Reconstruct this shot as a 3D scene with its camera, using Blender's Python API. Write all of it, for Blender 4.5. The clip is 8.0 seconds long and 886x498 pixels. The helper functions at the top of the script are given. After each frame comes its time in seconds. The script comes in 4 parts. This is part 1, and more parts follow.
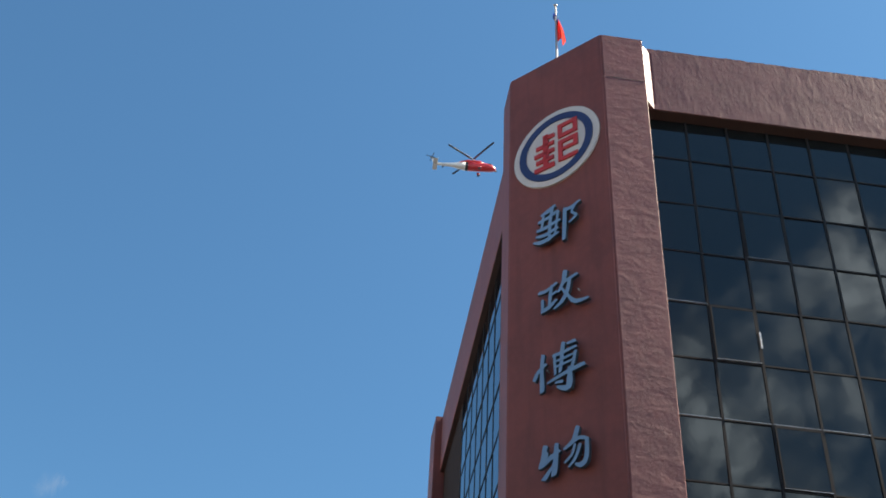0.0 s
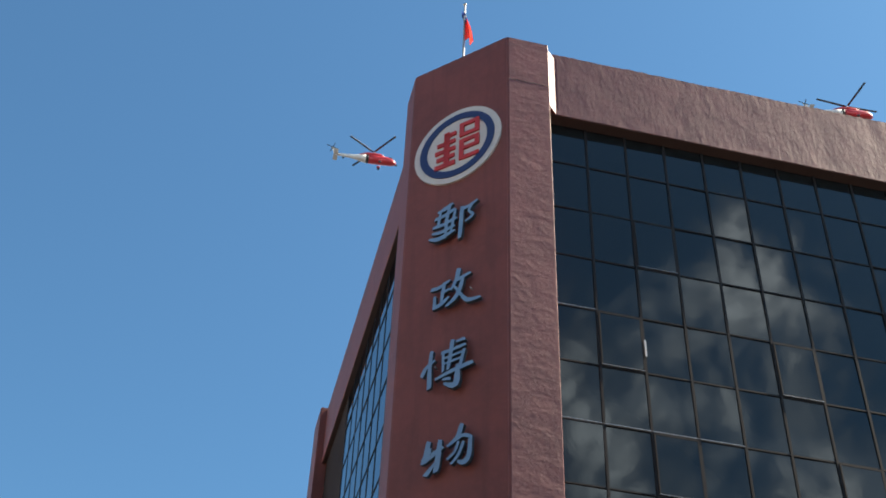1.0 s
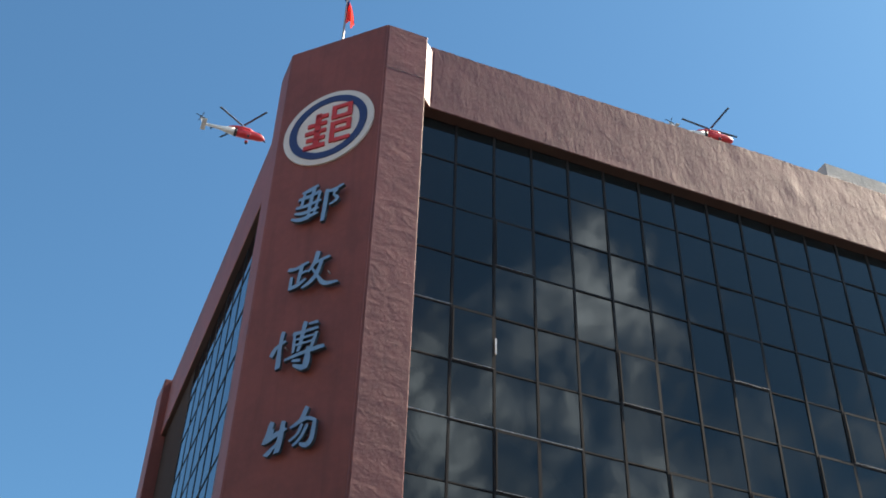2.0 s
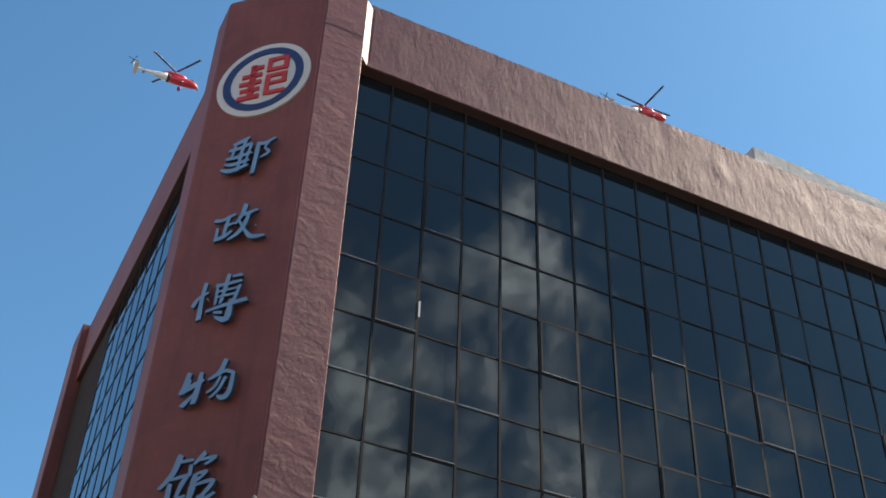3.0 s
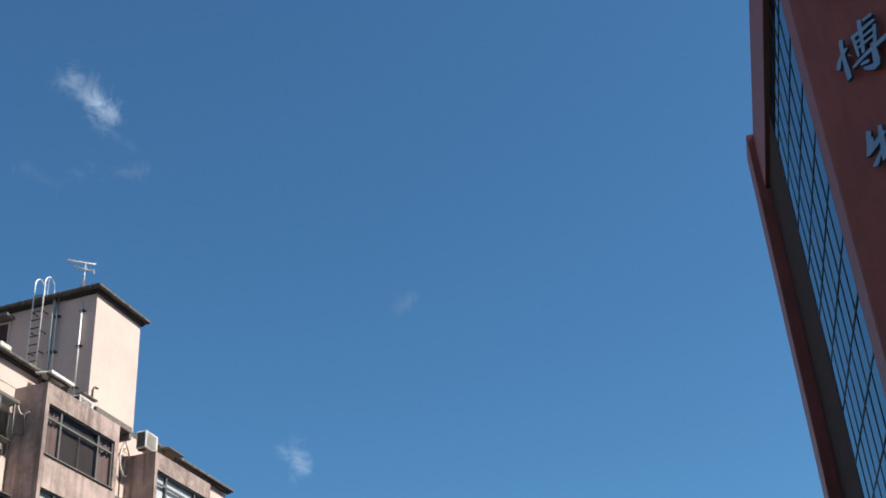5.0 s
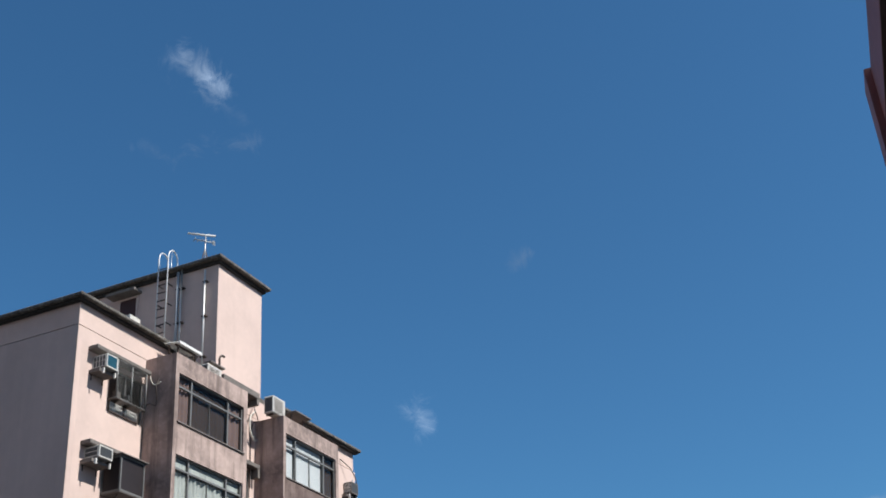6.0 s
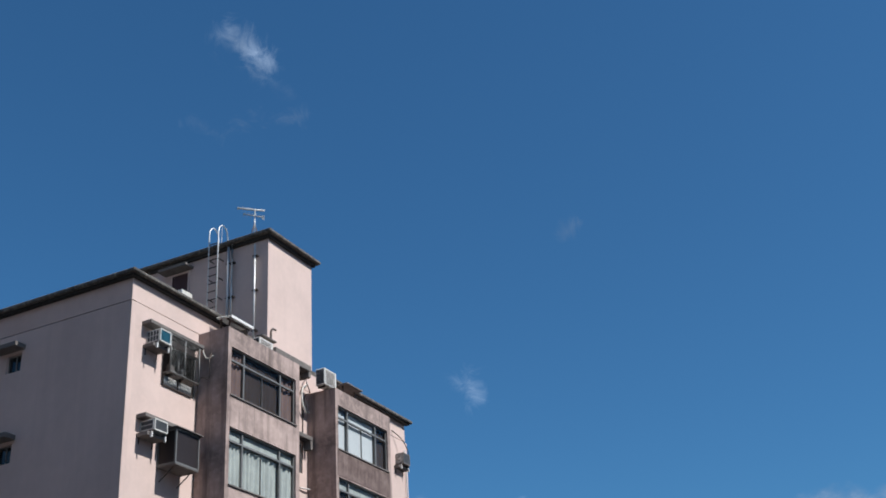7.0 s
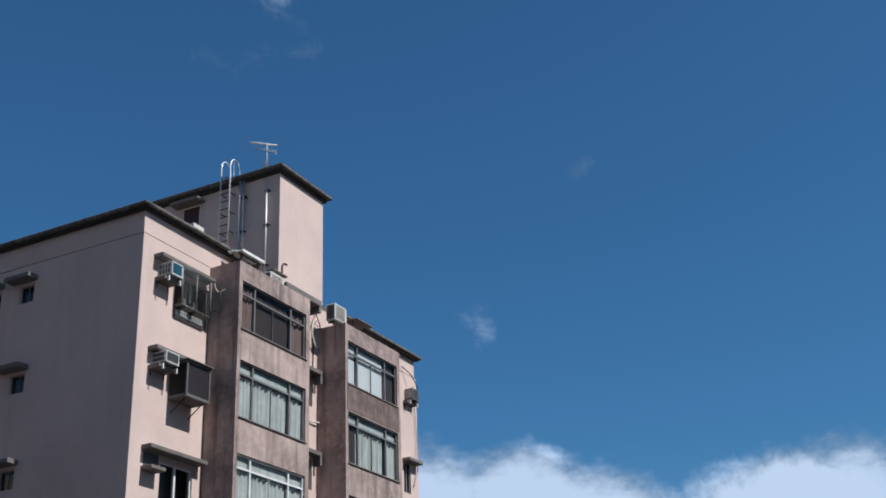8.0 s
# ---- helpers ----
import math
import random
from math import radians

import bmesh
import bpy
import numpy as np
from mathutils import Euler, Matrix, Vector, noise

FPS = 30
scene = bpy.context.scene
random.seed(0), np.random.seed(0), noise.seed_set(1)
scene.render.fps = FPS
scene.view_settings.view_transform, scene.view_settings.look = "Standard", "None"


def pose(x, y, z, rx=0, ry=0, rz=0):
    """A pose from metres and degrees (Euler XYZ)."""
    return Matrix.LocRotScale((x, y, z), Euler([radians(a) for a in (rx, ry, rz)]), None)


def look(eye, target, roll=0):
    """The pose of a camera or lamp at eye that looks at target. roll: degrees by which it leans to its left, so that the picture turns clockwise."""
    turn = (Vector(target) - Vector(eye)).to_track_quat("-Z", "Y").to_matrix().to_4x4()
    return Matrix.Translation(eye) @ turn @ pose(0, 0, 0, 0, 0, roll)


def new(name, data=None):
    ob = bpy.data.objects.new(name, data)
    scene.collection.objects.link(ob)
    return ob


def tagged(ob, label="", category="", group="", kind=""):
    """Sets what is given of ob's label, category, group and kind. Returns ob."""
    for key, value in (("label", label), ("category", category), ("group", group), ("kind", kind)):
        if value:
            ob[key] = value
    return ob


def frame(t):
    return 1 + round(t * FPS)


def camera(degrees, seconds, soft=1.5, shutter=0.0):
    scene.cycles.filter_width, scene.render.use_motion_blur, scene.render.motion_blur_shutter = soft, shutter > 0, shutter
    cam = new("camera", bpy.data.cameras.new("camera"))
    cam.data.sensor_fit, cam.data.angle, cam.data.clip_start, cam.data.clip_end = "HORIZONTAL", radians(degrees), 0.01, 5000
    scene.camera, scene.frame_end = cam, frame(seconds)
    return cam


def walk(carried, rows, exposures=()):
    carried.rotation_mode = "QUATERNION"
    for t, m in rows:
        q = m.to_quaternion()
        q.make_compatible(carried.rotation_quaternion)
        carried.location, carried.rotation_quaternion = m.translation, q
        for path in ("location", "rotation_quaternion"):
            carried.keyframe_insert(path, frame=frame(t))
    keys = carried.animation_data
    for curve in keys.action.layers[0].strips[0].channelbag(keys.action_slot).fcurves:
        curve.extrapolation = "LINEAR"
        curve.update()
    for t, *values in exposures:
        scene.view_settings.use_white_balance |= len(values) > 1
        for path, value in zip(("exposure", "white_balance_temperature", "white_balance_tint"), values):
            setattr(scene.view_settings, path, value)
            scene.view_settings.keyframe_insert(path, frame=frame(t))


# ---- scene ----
cam = camera(40.08, 8.0, soft=1.8)
PATH = [
    (0, pose(0, 0, 1.6, 131.14, -2.49, -7.73)),
    (0.2, pose(0, 0, 1.6, 131.17, -2.05, -8.26)),
    (0.5, pose(0, 0, 1.6, 131.17, -1.80, -9.93)),
    (0.7, pose(0, 0, 1.6, 131.14, -1.73, -11.39)),
    (1, pose(0, 0, 1.6, 131.09, -1.82, -13.70)),
    (1.2, pose(0, 0, 1.6, 131.03, -1.70, -15.03)),
    (1.5, pose(0, 0, 1.6, 130.96, -1.72, -17.31)),
    (1.7, pose(0, 0, 1.6, 130.92, -1.63, -18.99)),
    (2, pose(0, 0, 1.6, 130.75, -1.53, -22.12)),
    (2.2, pose(0, 0, 1.6, 130.62, -1.47, -23.97)),
    (2.4, pose(0, 0, 1.6, 130.45, -1.53, -25.64)),
    (2.6, pose(0, 0, 1.6, 130.19, -1.72, -26.95)),
    (2.8, pose(0, 0, 1.6, 129.77, -1.90, -27.49)),
    (3, pose(0, 0, 1.6, 129.11, -1.92, -26.87)),
    (3.15, pose(0, 0, 1.6, 128.32, -1.68, -25.35)),
    (3.3, pose(0, 0, 1.6, 127.41, -1.21, -22.80)),
    (3.5, pose(0, 0, 1.6, 126.03, -0.40, -18.12)),
    (3.7, pose(0, 0, 1.6, 124.89, 0.63, -12.78)),
    (3.8, pose(0, 0, 1.6, 124.38, 1.27, -9.82)),
    (4, pose(0, 0, 1.6, 123.39, 2.30, -4.20)),
    (4.2, pose(0, 0, 1.6, 122.53, 3.13, 0.91)),
    (4.5, pose(0, 0, 1.6, 121.44, 3.25, 6.83)),
    (4.7, pose(0, 0, 1.6, 120.92, 3.40, 9.99)),
    (4.9, pose(0, 0, 1.6, 120.44, 3.48, 12.46)),
    (5, pose(0, 0, 1.6, 120.20, 3.54, 13.52)),
    (5.2, pose(0, 0, 1.6, 119.79, 3.67, 15.38)),
    (5.4, pose(0, 0, 1.6, 119.42, 3.65, 16.94)),
    (5.65, pose(0, 0, 1.6, 119.03, 3.59, 18.33)),
    (5.95, pose(0, 0, 1.6, 118.63, 3.48, 19.41)),
    (6.3, pose(0, 0, 1.6, 118.24, 3.39, 20.25)),
    (6.5, pose(0, 0, 1.6, 118.03, 3.35, 20.69)),
    (6.8, pose(0, 0, 1.6, 117.64, 3.31, 21.51)),
    (7, pose(0, 0, 1.6, 117.33, 3.14, 22.02)),
    (7.2, pose(0, 0, 1.6, 116.97, 3.03, 22.54)),
    (7.5, pose(0, 0, 1.6, 116.26, 2.77, 23.13)),
    (7.7, pose(0, 0, 1.6, 115.58, 2.45, 23.07)),
    (8, pose(0, 0, 1.6, 114.38, 2.12, 22.12)),
]
walk(cam, PATH, exposures=[(0.0, 1.36, 7650, 11), (1.0, 1.38, 7780, 11), (2.2, 1.40, 7850, 11), (3.5, 1.48, 7720, 11), (4.0, 1.62, 7650, 11), (4.25, 1.27, 7350, 11), (4.5, 1.15, 7200, 10), (4.75, 0.84, 6950, 10), (5.0, 0.71, 6700, 10), (6.5, 0.33, 6150, 10), (7.0, 0.24, 6000, 10), (8.0, 0.06, 5980, 10)])

# ---- sky and sun ----
SUN_EL, SUN_AZ = radians(49), radians(-3.4)      # azimuth counted from +x towards +y
world = bpy.data.worlds.new("sky")
scene.world = world
world.use_nodes = True
wt = world.node_tree
wt.nodes.clear()
w_out = wt.nodes.new("ShaderNodeOutputWorld")
w_bg = wt.nodes.new("ShaderNodeBackground")
w_sky = wt.nodes.new("ShaderNodeTexSky")
w_sky.sky_type = "NISHITA"
w_sky.sun_disc = False
w_sky.sun_elevation = SUN_EL
w_sky.sun_rotation = radians(90) - SUN_AZ
w_sky.altitude = 0
w_sky.air_density, w_sky.dust_density, w_sky.ozone_density = 1.0, 0.5, 1.5
w_bg.inputs["Strength"].default_value = 0.065


def wmath(op, a, b=None, c=None, clamp=False):
    n = wt.nodes.new("ShaderNodeMath")
    n.operation = op
    n.use_clamp = clamp
    for i, v in enumerate((a, b, c)):
        if v is None:
            continue
        if isinstance(v, (int, float)):
            n.inputs[i].default_value = v
        else:
            wt.links.new(v, n.inputs[i])
    return n.outputs[0]


def wsmooth(v, lo, hi):
    n = wt.nodes.new("ShaderNodeMapRange")
    n.interpolation_type = "SMOOTHSTEP"
    n.inputs["From Min"].default_value, n.inputs["From Max"].default_value = lo, hi
    wt.links.new(v, n.inputs["Value"])
    return n.outputs["Result"]


def wnoise(scale, detail=6, rough=0.6, dist=0.0, offset=(0, 0, 0), stretch=(1, 1, 1)):
    m = wt.nodes.new("ShaderNodeMapping")
    m.inputs["Location"].default_value = offset
    m.inputs["Scale"].default_value = stretch
    n = wt.nodes.new("ShaderNodeTexNoise")
    n.inputs["Scale"].default_value, n.inputs["Detail"].default_value = scale, detail
    n.inputs["Roughness"].default_value, n.inputs["Distortion"].default_value = rough, dist
    wt.links.new(w_tc.outputs["Generated"], m.inputs["Vector"])
    wt.links.new(m.outputs["Vector"], n.inputs["Vector"])
    return n.outputs["Fac"]


w_tc = wt.nodes.new("ShaderNodeTexCoord")
w_sep = wt.nodes.new("ShaderNodeSeparateXYZ")
wt.links.new(w_tc.outputs["Generated"], w_sep.inputs[0])
# broken cumulus in the southern half of the sky, clear to the north
low = wsmooth(w_sep.outputs["Z"], 0.40, 0.22)
south = wsmooth(w_sep.outputs["Y"], 0.05, -0.30)
cum = wsmooth(wnoise(4.2, 9, 0.62, 0.35, (3.1, 1.7, 0.4), (1, 1, 1.5)), 0.43, 0.62)
cloud = wmath("MULTIPLY", wmath("MULTIPLY", wmath("MULTIPLY", cum, south), low), 0.45)
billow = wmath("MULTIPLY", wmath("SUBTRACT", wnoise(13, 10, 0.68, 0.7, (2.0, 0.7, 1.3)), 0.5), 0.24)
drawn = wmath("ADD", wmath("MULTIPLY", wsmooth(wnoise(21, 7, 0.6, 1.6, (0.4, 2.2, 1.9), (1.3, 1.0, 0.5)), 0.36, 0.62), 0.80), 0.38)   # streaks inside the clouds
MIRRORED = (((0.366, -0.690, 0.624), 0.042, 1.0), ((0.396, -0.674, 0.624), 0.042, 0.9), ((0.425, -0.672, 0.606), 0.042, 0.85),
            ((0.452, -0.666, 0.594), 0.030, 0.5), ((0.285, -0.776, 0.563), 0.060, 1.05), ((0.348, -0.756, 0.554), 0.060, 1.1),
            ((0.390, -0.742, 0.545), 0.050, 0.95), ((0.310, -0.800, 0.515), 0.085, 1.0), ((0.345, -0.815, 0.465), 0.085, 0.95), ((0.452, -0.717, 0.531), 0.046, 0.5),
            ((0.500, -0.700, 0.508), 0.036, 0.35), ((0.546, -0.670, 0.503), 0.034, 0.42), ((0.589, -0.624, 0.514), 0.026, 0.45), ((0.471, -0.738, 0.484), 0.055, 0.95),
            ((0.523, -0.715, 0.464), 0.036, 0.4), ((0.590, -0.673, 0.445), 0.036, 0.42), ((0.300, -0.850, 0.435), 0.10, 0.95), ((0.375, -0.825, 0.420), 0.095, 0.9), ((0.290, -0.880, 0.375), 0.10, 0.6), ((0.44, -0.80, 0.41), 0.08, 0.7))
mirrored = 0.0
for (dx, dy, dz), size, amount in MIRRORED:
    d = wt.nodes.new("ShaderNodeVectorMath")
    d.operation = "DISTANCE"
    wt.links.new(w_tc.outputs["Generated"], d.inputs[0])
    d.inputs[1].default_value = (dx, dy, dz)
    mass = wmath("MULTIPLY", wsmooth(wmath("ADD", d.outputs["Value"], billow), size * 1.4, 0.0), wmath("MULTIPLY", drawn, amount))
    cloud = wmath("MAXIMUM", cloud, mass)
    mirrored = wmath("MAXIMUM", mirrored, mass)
# a bank of cumulus along the northern horizon
bank_top = wmath("ADD", w_sep.outputs["Z"], wmath("MULTIPLY", wnoise(9, 8, 0.6, 0.2, (0.3, 0.2, 0.1)), -0.16))
bank = wsmooth(bank_top, 0.152, 0.120)
cloud = wmath("MAXIMUM", cloud, wmath("MULTIPLY", bank, 0.95))
ragged_edge = wmath("MULTIPLY", wmath("SUBTRACT", wnoise(30, 8, 0.58, 0.0, (0.7, 0.1, 0.9), (1, 1, 1.7)), 0.5), 0.05)
for (dx, dy, dz), size in (((-0.378, 0.907, 0.187), 0.076), ((-0.300, 0.936, 0.184), 0.077), ((-0.245, 0.952, 0.178), 0.062), ((-0.052, 0.985, 0.167), 0.078), ((-0.122, 0.977, 0.173), 0.062), ((0.03, 0.985, 0.165), 0.090)):
    d = wt.nodes.new("ShaderNodeVectorMath")
    d.operation = "DISTANCE"
    wt.links.new(w_tc.outputs["Generated"], d.inputs[0])
    d.inputs[1].default_value = (dx, dy, dz)
    heap = wsmooth(wmath("ADD", d.outputs["Value"], ragged_edge), size + 0.010, size - 0.026)
    bank = wmath("MAXIMUM", bank, heap)
cloud = wmath("MAXIMUM", cloud, wmath("MULTIPLY", bank, 0.92))
# thin wisps
for (ax, ay, az), (bx, by, bz), thick, amount, seed in (((-0.421, 0.676, 0.605), (-0.406, 0.699, 0.590), 0.017, 0.36, 4.1), ((-0.405, 0.707, 0.580), (-0.392, 0.722, 0.570), 0.008, 0.10, 1.7),
                                                        ((-0.432, 0.716, 0.549), (-0.424, 0.719, 0.551), 0.011, 0.22, 5.2), ((-0.414, 0.723, 0.553), (-0.388, 0.736, 0.555), 0.009, 0.16, 6.7),
                                                        ((-0.466, 0.694, 0.549), (-0.448, 0.713, 0.539), 0.008, 0.10, 3.3), ((-0.214, 0.8610, 0.4610), (-0.199, 0.8600, 0.4700), 0.006, 0.20, 1.0),
                                                        ((-0.316, 0.878, 0.360), (-0.307, 0.886, 0.347), 0.013, 0.26, 2.3)):
    a_end, b_end = Vector((ax, ay, az)), Vector((bx, by, bz))
    mid, run = (a_end + b_end) / 2, b_end - a_end
    d = wt.nodes.new("ShaderNodeVectorMath")
    d.operation = "SUBTRACT"
    wt.links.new(w_tc.outputs["Generated"], d.inputs[0])
    d.inputs[1].default_value = mid
    along = wt.nodes.new("ShaderNodeVectorMath")
    along.operation = "DOT_PRODUCT"
    wt.links.new(d.outputs[0], along.inputs[0])
    along.inputs[1].default_value = run.normalized()
    far = wt.nodes.new("ShaderNodeVectorMath")
    far.operation = "LENGTH"
    wt.links.new(d.outputs[0], far.inputs[0])
    over = wmath("MAXIMUM", wmath("SUBTRACT", wmath("ABSOLUTE", along.outputs["Value"]), run.length / 2), 0.0)
    side = wmath("SQRT", wmath("MAXIMUM", wmath("SUBTRACT", wmath("POWER", far.outputs["Value"], 2.0), wmath("POWER", along.outputs["Value"], 2.0)), 0.0))
    ragged = wmath("ADD", wmath("SQRT", wmath("ADD", wmath("POWER", over, 2.0), wmath("POWER", side, 2.0))),
                   wmath("MULTIPLY", wmath("SUBTRACT", wnoise(46, 9, 0.66, 1.1, (seed, seed, 0), (1, 1, 0.8)), 0.5), 0.055))
    cloud = wmath("MAXIMUM", cloud, wmath("MULTIPLY", wsmooth(ragged, thick, -0.014), amount))
w_mix = wt.nodes.new("ShaderNodeMix")
w_mix.data_type = "RGBA"
shade = wt.nodes.new("ShaderNodeMix")
shade.data_type = "RGBA"
shade.inputs[6].default_value = (3.4, 4.0, 4.7, 1)
shade.inputs[7].default_value = (16.0, 19.0, 23.0, 1)
lit = wsmooth(wnoise(7, 7, 0.6, 0.2, (1.1, 5.2, 2.2)), 0.40, 0.70)
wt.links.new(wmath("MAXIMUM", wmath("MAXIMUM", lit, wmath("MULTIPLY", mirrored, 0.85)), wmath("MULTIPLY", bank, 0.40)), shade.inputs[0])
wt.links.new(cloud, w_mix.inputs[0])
deep = wt.nodes.new("ShaderNodeMix")       # the clear, deep blue of washed air
deep.data_type, deep.blend_type = "RGBA", "MULTIPLY"
deep.inputs[0].default_value = 1.0
deep.inputs[7].default_value = (0.50, 0.97, 1.22, 1)
wt.links.new(w_sky.outputs[0], deep.inputs[6])
wt.links.new(deep.outputs[2], w_mix.inputs[6])
wt.links.new(shade.outputs[2], w_mix.inputs[7])
wt.links.new(w_mix.outputs[2], w_bg.inputs["Color"])
wt.links.new(w_bg.outputs[0], w_out.inputs[0])

sun_dir = Vector((math.cos(SUN_EL) * math.cos(SUN_AZ), math.cos(SUN_EL) * math.sin(SUN_AZ), math.sin(SUN_EL)))
sun = new("sun", bpy.data.lights.new("sun", "SUN"))
sun.data.energy, sun.data.angle, sun.data.color = 5.0, radians(0.53), (1.0, 0.95, 0.88)
sun.matrix_world = look(sun_dir * 300, (0, 0, 0))


# ---- materials ----
def mat(name, color, rough=0.7, metal=0.0, spec=0.5, ior=1.5, var=0.0, dark=None, scale=1.5, bump=0.0, bump_scale=20.0, bump_dist=0.01,
        wrinkle=0.0, wrinkle_scale=2.0, wstretch=(1, 1, 1), streak=0.0, obj_rand=0.0):
    """Node material: base colour mottled at two scales, drip or fold-shade streaks, fine bump and coarse wrinkles."""
    m = bpy.data.materials.new(name)
    m.use_nodes = True
    nt = m.node_tree
    b = nt.nodes["Principled BSDF"]
    b.inputs["Roughness"].default_value = rough
    b.inputs["Metallic"].default_value = metal
    b.inputs["IOR"].default_value = ior
    b.inputs["Specular IOR Level"].default_value = spec
    col = (*color, 1)
    b.inputs["Base Color"].default_value = col
    tc = nt.nodes.new("ShaderNodeTexCoord")

    def tex(sc, detail=5, rgh=0.6, stretch=(1, 1, 1), dist=0.0):
        mp = nt.nodes.new("ShaderNodeMapping")
        mp.inputs["Scale"].default_value = stretch
        n = nt.nodes.new("ShaderNodeTexNoise")
        n.inputs["Scale"].default_value, n.inputs["Detail"].default_value = sc, detail
        n.inputs["Roughness"].default_value, n.inputs["Distortion"].default_value = rgh, dist
        nt.links.new(tc.outputs["Object"], mp.inputs["Vector"])
        nt.links.new(mp.outputs["Vector"], n.inputs["Vector"])
        return n.outputs["Fac"]

    def ramp(v, lo, hi, to_lo=0.0, to_hi=1.0):
        r = nt.nodes.new("ShaderNodeMapRange")
        for k, x in (("From Min", lo), ("From Max", hi), ("To Min", to_lo), ("To Max", to_hi)):
            r.inputs[k].default_value = x
        nt.links.new(v, r.inputs["Value"])
        return r.outputs["Result"]

    def blend(fac, a, bcol):
        mx = nt.nodes.new("ShaderNodeMix")
        mx.data_type = "RGBA"
        nt.links.new(fac, mx.inputs[0])
        for i, v in ((6, a), (7, bcol)):
            if isinstance(v, tuple):
                mx.inputs[i].default_value = v
            else:
                nt.links.new(v, mx.inputs[i])
        return mx.outputs[2]

    cur = col
    dk = (*(dark or tuple(c * 0.55 for c in color)), 1)
    if var:
        cur = blend(ramp(tex(scale), 0.38, 0.68, 0, var), cur, dk)
        lt = tuple(min(1, c * 1.22) for c in color) + (1,)
        cur = blend(ramp(tex(scale * 7.3, 4), 0.45, 0.75, 0, var * 0.7), cur, lt)
    if streak:
        cur = blend(ramp(tex(scale * 1.6, 5, 0.65, (2.2, 2.2, 0.16)), 0.50, 0.72, 0, streak), cur, dk)
    if obj_rand:
        oi = nt.nodes.new("ShaderNodeObjectInfo")
        cur = blend(ramp(oi.outputs["Random"], 0, 1, 0, obj_rand), cur, dk)
    if not isinstance(cur, tuple):
        nt.links.new(cur, b.inputs["Base Color"])
    prev = None
    for strength, sc, dist_m, det, pull in ((wrinkle, wrinkle_scale, 0.12, 9, wstretch), (bump, bump_scale, bump_dist, 5, (1, 1, 1))):
        if strength:
            bp = nt.nodes.new("ShaderNodeBump")
            bp.inputs["Strength"].default_value, bp.inputs["Distance"].default_value = strength, dist_m
            nt.links.new(tex(sc, det, 0.55, pull, 0.6), bp.inputs["Height"])
            if prev:
                nt.links.new(prev, bp.inputs["Normal"])
            prev = bp.outputs["Normal"]
    if prev:
        nt.links.new(prev, b.inputs["Normal"])
    return m


def clear_glass(name, tint, ior=1.5, rough=0.0):
    """Thin pane: tinted see-through, with mirror gloss by Fresnel."""
    m = bpy.data.materials.new(name)
    m.use_nodes = True
    nt = m.node_tree
    nt.nodes.clear()
    o = nt.nodes.new("ShaderNodeOutputMaterial")
    t = nt.nodes.new("ShaderNodeBsdfTransparent")
    t.inputs[0].default_value = (*tint, 1)
    g = nt.nodes.new("ShaderNodeBsdfGlossy")
    g.inputs["Roughness"].default_value = rough
    fr = nt.nodes.new("ShaderNodeFresnel")
    fr.inputs["IOR"].default_value = ior
    mx = nt.nodes.new("ShaderNodeMixShader")
    nt.links.new(fr.outputs[0], mx.inputs[0])
    nt.links.new(t.outputs[0], mx.inputs[1])
    nt.links.new(g.outputs[0], mx.inputs[2])
    nt.links.new(mx.outputs[0], o.inputs[0])
    return m


M_PAINT = mat("maroon_wall_paint", (0.226, 0.058, 0.042), 0.58, var=0.5, scale=0.7, bump=0.35, bump_scale=26, bump_dist=0.012, wrinkle=0.09, wrinkle_scale=1.7, streak=0.5)
M_PAINT_ROUGH = mat("wrinkled_maroon_membrane", (0.172, 0.060, 0.061), 0.59, spec=0.42, var=0.5, scale=0.9, bump=0.36, bump_scale=12, bump_dist=0.011, wrinkle=0.10, wrinkle_scale=2.8, wstretch=(1.7, 1.7, 0.65), streak=0.2)
M_PILASTER = mat("horizontally_wrinkled_maroon_membrane", (0.205, 0.060, 0.055), 0.54, var=0.5, scale=0.9, bump=0.36, bump_scale=9, bump_dist=0.02, wrinkle=0.18, wrinkle_scale=1.4, wstretch=(0.9, 0.9, 1.8), streak=0.2)
# brown darkened to carry the shade under the parapets
M_SOFFIT = mat("shade_brown_soffit_paint", (0.062, 0.032, 0.026), 0.7, var=0.3, bump=0.2)
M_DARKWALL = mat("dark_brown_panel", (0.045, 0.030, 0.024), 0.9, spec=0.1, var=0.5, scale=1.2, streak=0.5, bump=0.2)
M_WHITE = mat("white_metal_paint", (0.82, 0.80, 0.78), 0.5, var=0.08, bump=0.1)
M_TINT = mat("dark_reflective_glass", (0.011, 0.014, 0.015), 0.03, ior=1.46, wrinkle=0.012, wrinkle_scale=0.9)
M_TINT.node_tree.nodes["Principled BSDF"].inputs["Specular Tint"].default_value = (0.86, 0.97, 1.0, 1)
M_TINT_SIDE = mat("mirror_tint_glass", (0.008, 0.010, 0.013), 0.02, ior=3.2)
M_TINT_SIDE.node_tree.nodes["Principled BSDF"].inputs["Specular Tint"].default_value = (0.70, 0.88, 1.0, 1)
M_MULL = mat("dark_bronze_mullion", (0.020, 0.017, 0.0165), 0.65, spec=0.2, metal=0.0, var=0.3, scale=3)
M_ALU = mat("worn_aluminium", (0.42, 0.42, 0.42), 0.40, metal=0.7, var=0.3, scale=4)
M_CONC = mat("bare_roof_concrete", (0.50, 0.47, 0.43), 0.85, var=0.4, scale=1.2, bump=0.5, bump_scale=18, streak=0.4, wrinkle=0.3)
